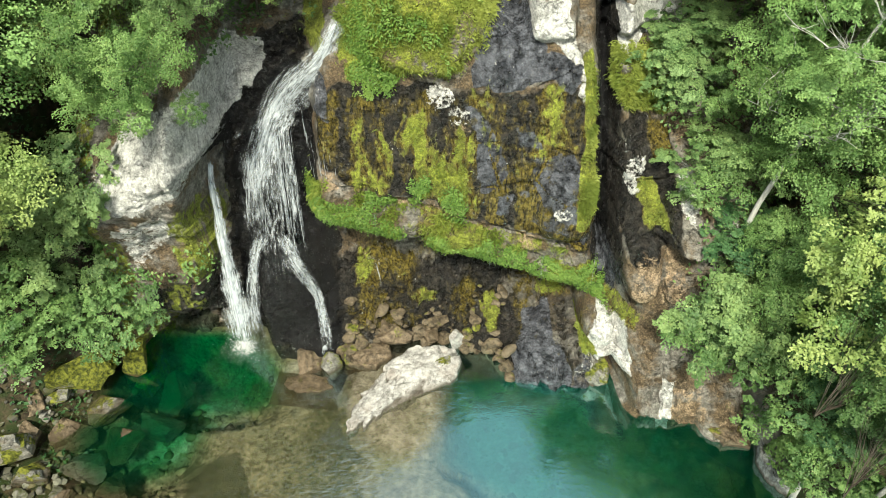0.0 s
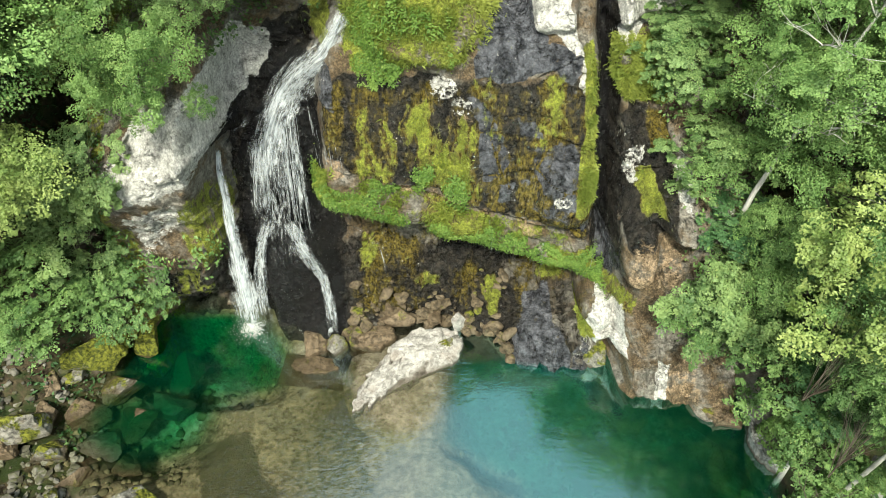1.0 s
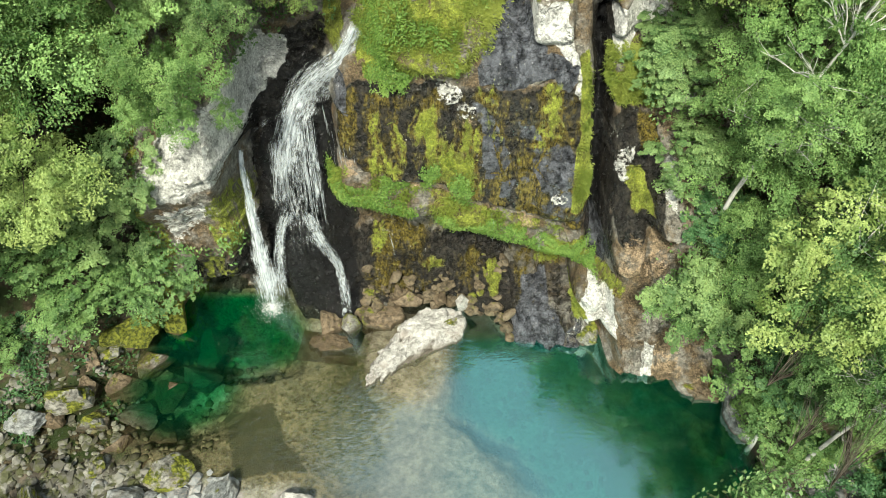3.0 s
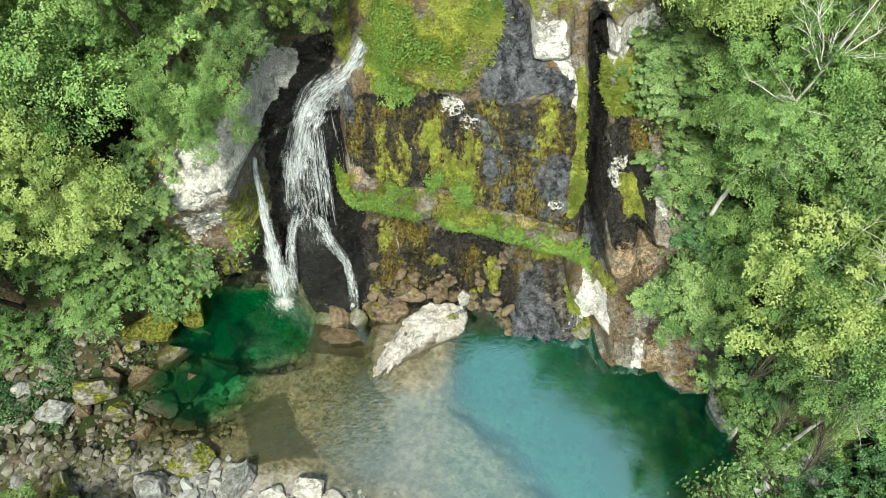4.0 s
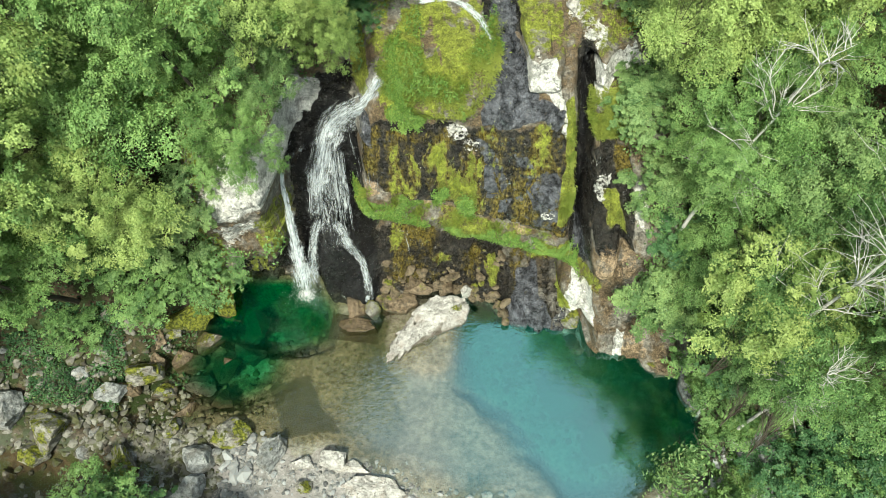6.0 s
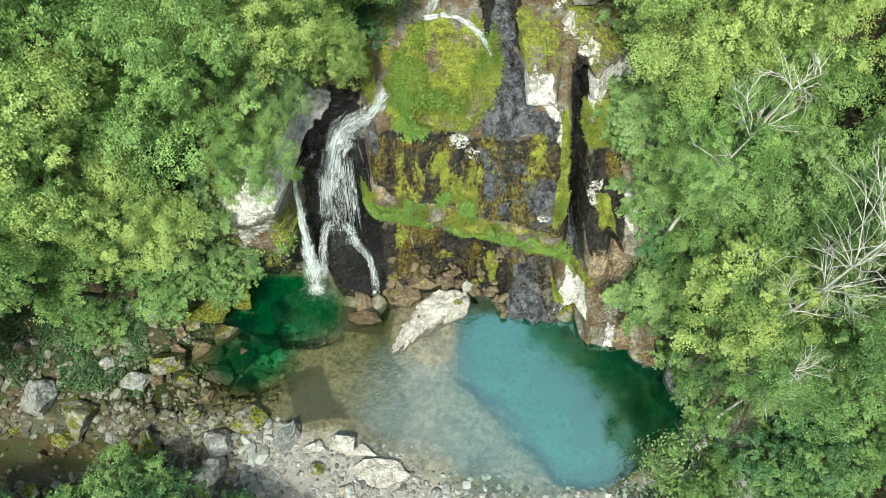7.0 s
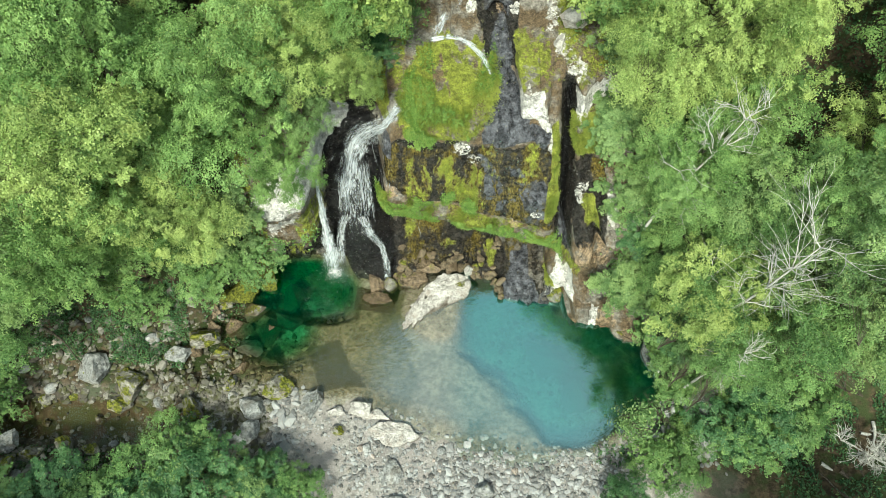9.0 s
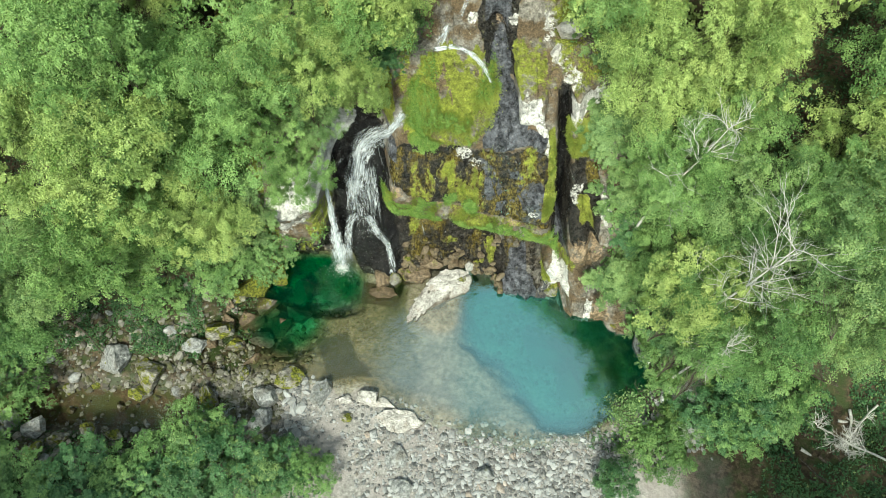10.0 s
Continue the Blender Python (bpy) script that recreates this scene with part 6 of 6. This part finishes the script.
leaf_mass("rock_plants", (bump(WX, WZ, -3.3, 11.6, 0.7, 0.8) + bump(WX, WZ, -3.6, 12.8, 0.6, 0.8) + 0.3 * dome * (patch > 0.25) + bump(WX, WZ, -3.3, 7.0, 0.9, 0.5) + bump(WX, WZ, -1.6, 7.3, 0.4, 0.8) + bump(WX, WZ, -0.4, 7.0, 0.5, 0.8) + bump(CX, CZ, 4.4, 3.9, 0.6, 0.4)), 12000, 0.05, LEAF_HERB,
          "leafy green plants rooted in cracks of the rock", 404, 0.3)
side_wall = sstep(7.6, 9.0, CX) * (CZ > 2.0) + sstep(-12.3, -13.2, CX) * (CZ > 1.5) + bump(CX, CZ, -11.2, 4.6, 1.6, 1.6) * (patch > 0.1) + bump(CX, CZ, 8.8, 9.4, 1.8, 2.2) + sstep(14.0, 15.0, CZ) * (sstep(5.2, 6.2, CX) + sstep(-3.6, -4.6, CX)) + bump(CX, CZ, -8.6, 12.4, 1.8, 0.7) + 1.3 * outline(WX, WZ, 0.4, 6.9, 9.5, 6.4, 13.2, 5.7, 14.4, 6.2, 17.5, 9.8, 17.5, 9.8, 9.0) + 1.3 * outline(WX, WZ, 0.4, -7.4, 12.9, -5.3, 13.2, -3.7, 14.5, -3.0, 15.4, -3.4, 18.0, -9.0, 18.0)
leaf_mass("creeping_shrubs", side_wall * (0.45 + patch), 52000, 0.085, LEAF_MID, "creeping shrubs and saplings covering the side walls", 405, 0.55)


def floor_leaves(name, count, size, mat, label, seed, inside):
    r = np.random.RandomState(seed)
    x, y = r.uniform(-34, 32, count * 6), r.uniform(2, 42, count * 6)
    keep = inside(x, y) & (fbm(x * 0.5, y * 0.5, 1, 3, 97) > -0.12)
    x, y = x[keep][:count], y[keep][:count]
    z = ground_z(x, y) + 0.5 * r.random_sample(len(x)) ** 1.6
    v, f = leaf_cloud(np.stack([x, y, z], -1), np.array([0, 0, 1.0]) + 0.5 * r.normal(size=(len(x), 3)), size, seed)
    return tagged(put(name, mesh_from(name, v, f, False), mat), label, "plants", kind="stuff")


floor_leaves("undergrowth", 45000, 0.10, LEAF_DARK, "dark green undergrowth of the wooded slopes", 406, lambda x, y: ((x < -15) & (y > 13.4 + 0.8 * np.sin(x))) | ((x > 10.9 + 0.4 * np.sin(2 * y)) & (y > 8.5)) | ((x < -9) & (y < 4.4)) | ((x > 17.5) & (y > 4.0) & (x < 32)) | (x < -28.5) | ((x > 7.5) & (x < 13) & (y > 5.5) & (y < 8)))


def bank_shrubs(name, count, x0, x1, y0, y1, size, lift, mat, label, seed):
    r = np.random.RandomState(seed)
    x, y = r.uniform(x0, x1, count * 3), r.uniform(y0, y1, count * 3)
    clump = fbm(x * 0.9, y * 0.9, seed, 3, 99)
    keep = clump > -0.08
    x, y, clump = x[keep][:count], y[keep][:count], clump[keep][:count]
    z = ground_z(x, y) + lift * np.clip(0.25 + 2.2 * clump, 0.05, 1.0) * r.random_sample(len(x)) ** 0.5
    v, f = leaf_cloud(np.stack([x, y, z], -1), np.array([0, -0.2, 1.0]) + 0.5 * r.normal(size=(len(x), 3)), size, seed)
    return tagged(put(name, mesh_from(name, v, f, False), mat), label, "plants", kind="stuff")


bank_shrubs("bank_shrubs", 20000, 10.9, 15.0, 8.4, 18.5, 0.085, 1.3, LEAF_MID, "leafy shrubs hanging over the right bank", 407)
bank_shrubs("wood_floor_herbs", 9000, 16.6, 28.0, 3.6, 12.5, 0.085, 0.5, LEAF_DARK, "dark herbs and seedlings on the wood floor", 411)
bank_shrubs("bank_herbs", 9000, -29.0, -18.0, 11.6, 16.5, 0.07, 0.6, LEAF_DARK, "low herbs between the stones of the left bank", 408)
bank_shrubs("moss_herbs", 6000, -34.0, -17.0, 2.0, 6.6, 0.06, 0.4, LEAF_DARK, "low dark herbs along the outflow stream", 409)


# ---------------------------------------------------------------- dead and thin trees
def bare_tree(x, y, z, height, seed, label, lean=(0, 0), name="dead_tree", mat=None, spread_=0.55, first=4):
    """A leafless tree: a nearly straight trunk, limbs from its upper part that sweep upwards, forked twigs on them."""
    r = random.Random(seed)
    base = np.array([x, y, z - 0.2])
    ob = thing(name, pose(x, y, z), label, "tree", "dead trees")
    inv = pose(x, y, z).inverted()
    aim = np.array([lean[0], lean[1], 1.0])
    aim /= np.linalg.norm(aim)
    pts, rad = limb(r, base, aim, height, 0.045 + 0.0055 * height, 9, wild=0.22)
    trunk = put("trunk", mesh_from("trunk", *tube(pts, rad, 8)), mat or DEADWOOD, ob)
    trunk.matrix_parent_inverse = inv
    for k in range(13):
        i = r.randint(first, 9)
        a = 2.4 * k + r.uniform(-0.5, 0.5)
        d = np.array([math.cos(a), math.sin(a), r.uniform(0.1, 0.5)]) + 0.7 * aim
        lp, lr = limb(r, pts[i], d / np.linalg.norm(d), height * spread_ * r.uniform(0.35, 0.8) * (1.3 - i / 11), max(0.034, rad[i] * 0.5), 6, wild=0.8)
        b = put("branch", mesh_from("branch", *tube(lp, lr, 5)), mat or DEADWOOD, ob)
        b.matrix_parent_inverse = inv
        for j in range(5):
            q = r.randint(1, 5)
            e = d + np.array([r.gauss(0, 0.6), r.gauss(0, 0.6), r.gauss(0.1, 0.4)])
            tp, tr = limb(r, lp[q], e / np.linalg.norm(e), height * 0.13 * r.uniform(0.5, 1.2), max(0.021, lr[q] * 0.55), 4)
            twig = [tube(tp, tr, 4)]
            for _ in range(3):
                e2 = e + np.array([r.gauss(0, 0.7), r.gauss(0, 0.7), r.gauss(0, 0.4)])
                up, ur = limb(r, tp[r.randint(1, 3)], e2 / np.linalg.norm(e2), height * 0.06 * r.uniform(0.6, 1.5), 0.014, 3)
                twig.append(tube(up, ur, 3))
            put("twig", mesh_from("twig", *join(twig)), mat or DEADWOOD, b)
    return ob


for x, y, h, seed, ln, wide, first in ((11.4, 12.2, 18.4, 501, (0.15, 0.24), 0.40, 6), (9.6, 18.9, 12.2, 502, (0.07, 0.06), 0.42, 4), (12.3, 10.9, 8.6, 505, (0.02, 0.0), 0.22, 6)):
    bare_tree(x, y, land_z(x, y), h, seed, "leafless pale grey dead tree standing among green crowns", ln, spread_=wide, first=first)


def log(x, y, z, length, radius, turn, tilt, seed, label):
    r = random.Random(seed)
    pts, rad = limb(r, (0, 0, 0), (1, 0, 0), length, radius, 7)
    pts = [(p[0], p[1] * 0.4, p[2] * 0.15) for p in pts]
    ob = put("fallen_log", mesh_from("fallen_log", *tube(pts, [max(q, radius * 0.45) for q in rad], 8)), DEADWOOD if seed % 4 == 3 else BARK)
    ob.matrix_basis = pose(x, y, z, 0, tilt, turn)
    return tagged(ob, label, "log", "fallen logs")


for x, y, length, radius, turn, seed in ((-26.6, 13.4, 4.0, 0.09, -28, 602), (20.2, 8.0, 2.6, 0.13, 20, 601), (20.0, 7.2, 2.4, 0.11, -38, 603), (20.9, 6.8, 1.8, 0.12, -50, 605), (22.0, 8.8, 3.0, 0.10, 8, 607), (21.6, 7.4, 2.8, 0.07, -62, 604), (19.2, 8.6, 2.2, 0.10, 60, 606), (23.0, 6.2, 3.2, 0.09, 22, 609), (22.6, 9.4, 3.6, 0.10, -78, 611), (18.6, 6.4, 2.0, 0.08, -20, 608), (21.2, 5.2, 2.8, 0.08, 140, 610), (24.0, 8.0, 3.4, 0.07, -15, 613)):
    log(x, y, float(ground_z(x, y)) + radius * 0.8, length, radius, turn, 0, seed, "weathered fallen log lying on the earth" if seed % 2 else "dark fallen branch lying on the bank")

for x, y, h, seed, ln in ((24.6, 6.4, 6.0, 521, (-2.6, 0.5)), (24.0, 9.6, 5.0, 523, (-2.0, -1.2))):
    bare_tree(x, y, float(ground_z(x, y)) + 0.4, h, seed, "fallen leafless tree with forked pale branches", ln, "fallen_tree", spread_=0.3, first=3)

# thin sapling at the pool's corner
sap = bare_tree(9.2, 8.6, float(ground_z(9.2, 8.6)), 6.5, 511, "thin young tree with sparse light green leaves", (-0.02, 0.02), "sapling", BARK, 0.34)
r9 = np.random.RandomState(9)
sp = np.concatenate([np.array([0, 0, z_]) + r9.normal(size=(70, 3)) * np.array([0.65 - 0.05 * z_, 0.65 - 0.05 * z_, 0.12]) for z_ in np.linspace(1.6, 6.6, 16)])
sap_leaves = put("crown", mesh_from("crown", *leaf_cloud(sp, np.array([0, 0, 1.0]) + 0.5 * r9.normal(size=sp.shape), 0.09, 9), False), LEAF_BLUE, sap, "sparse light green leaves")


# ---------------------------------------------------------------- cobbles of the bank
STONES = [rock_mesh(700 + k, 2, 7, 0.12, 0.8) for k in range(10)]
COBBLES = (boulder_material("cobble_pale", (0.20, 0.205, 0.21), (0.45, 0.46, 0.465), 0.0), boulder_material("cobble_grey", (0.10, 0.102, 0.105), (0.30, 0.305, 0.30), 0.0), boulder_material("cobble_rosy", (0.30, 0.25, 0.22), (0.50, 0.44, 0.40), 0.0))
for k, me in enumerate(STONES):
    me.materials.append(COBBLES[(0, 1, 0, 1, 2, 0, 1, 0, 2, 1)[k]])


SX = np.linspace(-34, 14, 200)
SY = shore_y(SX)


def bank_spot(r):
    """A place on the cobble banks, and how big stones lie there."""
    while True:
        c = r.random()
        if c < 0.55:
            x, y = r.uniform(-7, 9.5), r.uniform(1.5, 8.5)
            if y < float(np.interp(x, SX, SY)) + 1.8 - 3.4 * r.random() and (x > -3 - 0.4 * (4 - y) or r.random() < 0.22):
                return x, y, r.choice((0.07, 0.085, 0.10, 0.13, 0.17, 0.26)) * r.uniform(0.8, 1.2)
        elif c < 0.8:
            x, y = r.uniform(-30, -14.5), r.uniform(4.6, 14.6)
            if 6.9 < y < 9.3 and r.random() < 0.85:
                continue
            if x > -18.8 and y > 10.8 or r.random() < 0.4:
                continue
            return x, y, r.choice((0.14, 0.20, 0.28, 0.38)) * r.uniform(0.8, 1.3)
        elif c < 0.90:
            x, y = r.gauss(-14.0, 1.5), r.uniform(6.3, 10.8)
            return x, y, r.choice((0.12, 0.18, 0.26, 0.34)) * r.uniform(0.8, 1.3)
        else:
            x, y = r.gauss(13.6, 0.8), r.gauss(9.2, 0.8)
            return x, y, r.choice((0.14, 0.20, 0.28, 0.36)) * r.uniform(0.8, 1.2)


bank = random.Random(31)
for k in range(300):
    x, y, s = bank_spot(bank)
    while x < -10 and bank.random() < 0.7:
        x, y, s = bank_spot(bank)
    s = max(s, 0.13)
    ob = new("stone", STONES[k % len(STONES)])
    ob.parent = ground
    ob.matrix_basis = pose(x, y, float(ground_z(x, y)) + s * 0.22, bank.uniform(-20, 20), bank.uniform(-20, 20), bank.uniform(0, 360)) @ Matrix.Diagonal((s * bank.uniform(0.9, 1.4), s * bank.uniform(0.8, 1.1), s * bank.uniform(0.55, 0.8), 1))


def stone_mass(name, spots, mat, label, sub=2, smooth=True):
    bm = bmesh.new()
    bmesh.ops.create_icosphere(bm, subdivisions=sub, radius=1.0)
    v0 = np.array([p.co for p in bm.verts])
    f0 = np.array([[p.index for p in q.verts] for q in bm.faces])
    bm.free()
    r = np.random.RandomState(len(spots))
    V, Fc = [], []
    for i, (x, y, z, s) in enumerate(spots):
        cuts = r.normal(size=(7, 3))
        cuts /= np.linalg.norm(cuts, axis=1)[:, None]
        dots = np.maximum(v0 @ cuts.T, 0.05)
        reach = np.minimum(1.15, (r.uniform(0.55, 0.9, 7)[None, :] / dots).min(axis=1))
        v = v0 * (reach[:, None] + 0.05 * r.normal(size=(len(v0), 1))) * s * np.array([r.uniform(0.9, 1.4), r.uniform(0.8, 1.1), r.uniform(0.5, 0.8)])
        a = r.uniform(0, 6.28)
        v = np.stack([v[:, 0] * math.cos(a) - v[:, 1] * math.sin(a), v[:, 0] * math.sin(a) + v[:, 1] * math.cos(a), v[:, 2]], -1)
        V.append(v + np.array([x, y, z]))
        Fc.append(f0 + i * len(v0))
    ob = put(name, mesh_from(name, np.concatenate(V), np.concatenate(Fc), smooth), mat, ground, label)
    ob["kind"] = "stuff"
    return ob


def pebble_material(name, wet_shade):
    n = Nodes(name)
    rnd = n.t.nodes["Geometry"].outputs["Random Per Island"]
    lo, hi = ((0.03, 0.028, 0.015), (0.19, 0.165, 0.10)) if wet_shade else ((0.035, 0.030, 0.021), (0.28, 0.268, 0.24)) if wet_shade is None else ((0.06, 0.063, 0.066), (0.40, 0.415, 0.425))
    color = n.mix(rnd, lo, hi)
    color = n.mix(n.ramp(n.noise(3 if wet_shade is None else 12, 5), 0.45, 0.62 if wet_shade is None else 0.7, 0, 0.85 if wet_shade is None else 0.5), color, (0.36, 0.31, 0.27) if wet_shade is False else (0.07, 0.075, 0.024))
    return n.finish(color, 0.75, n.bump(n.noise(30, 4), 0.5, 0.02), 0.35)


spots = []
for k in range(12000):
    x, y, s = bank_spot(bank)
    s *= bank.choice((0.35, 0.5, 0.7, 0.9))
    spots.append((x, y, float(0), s))
for k in range(900):
    spots.append((bank.uniform(-12.0, -2.0), bank.uniform(4.2, 9.6), 0.0, bank.choice((0.03, 0.045, 0.06, 0.09, 0.14))))
for k in range(420):
    spots.append((bank.uniform(-19.5, -14.6), bank.uniform(10.6, 16.4), 0.0, bank.choice((0.08, 0.12, 0.18, 0.26))))
zs_ = ground_z(np.array([p[0] for p in spots]), np.array([p[1] for p in spots]))
spots = [(x, y, float(z) + s * 0.2, s) for (x, y, _, s), z in zip(spots, zs_)]
stone_mass("outflow_cobbles", [(x, y, z, 0.8 * s) for x, y, z, s in spots if x < -12], pebble_material("cobble_brown", None), "mossy brown and pale stones beside the outflow", 1, False)
stone_mass("cobbles", [p for p in spots if p[0] >= -12], pebble_material("cobble_mix", False), "pale grey cobbles and pebbles of the bank", 1, False)
spots = []
trial = [(bank.uniform(-16.5, 9.5), bank.uniform(7.0, 18.5)) for _ in range(6000)]
for (x, y), g in zip(trial, ground_z(np.array([p[0] for p in trial]), np.array([p[1] for p in trial]))):
    if g > -0.05 or (x > -10.5 and g > -1.2) or len(spots) >= 900:
        continue
    s = bank.choice((0.05, 0.07, 0.10, 0.15, 0.24))
    spots.append((x, y, float(g), s))
stone_mass("bed_stones", spots, pebble_material("bed_stone_mix", True), "brown and olive stones on the pool bed", 1)
RUBBLE_ROCK = boulder_material("dark_rubble", (0.04, 0.031, 0.02), (0.20, 0.155, 0.10), 0.45)
rubble = random.Random(77)
spots = []
while len(spots) < 150:
    x, z = rubble.uniform(-4.9, 1.8), abs(rubble.gauss(0.3, 0.75))
    s = rubble.choice((0.06, 0.08, 0.11, 0.15, 0.20, 0.28))
    px_, py_, pz_ = on_face(x, z, 0.0)
    spots.append((px_, py_ + 0.05, pz_, s))
stone_mass("rubble", spots, RUBBLE_ROCK, "brown and mossy rubble at the foot of the cliff", 2, False)
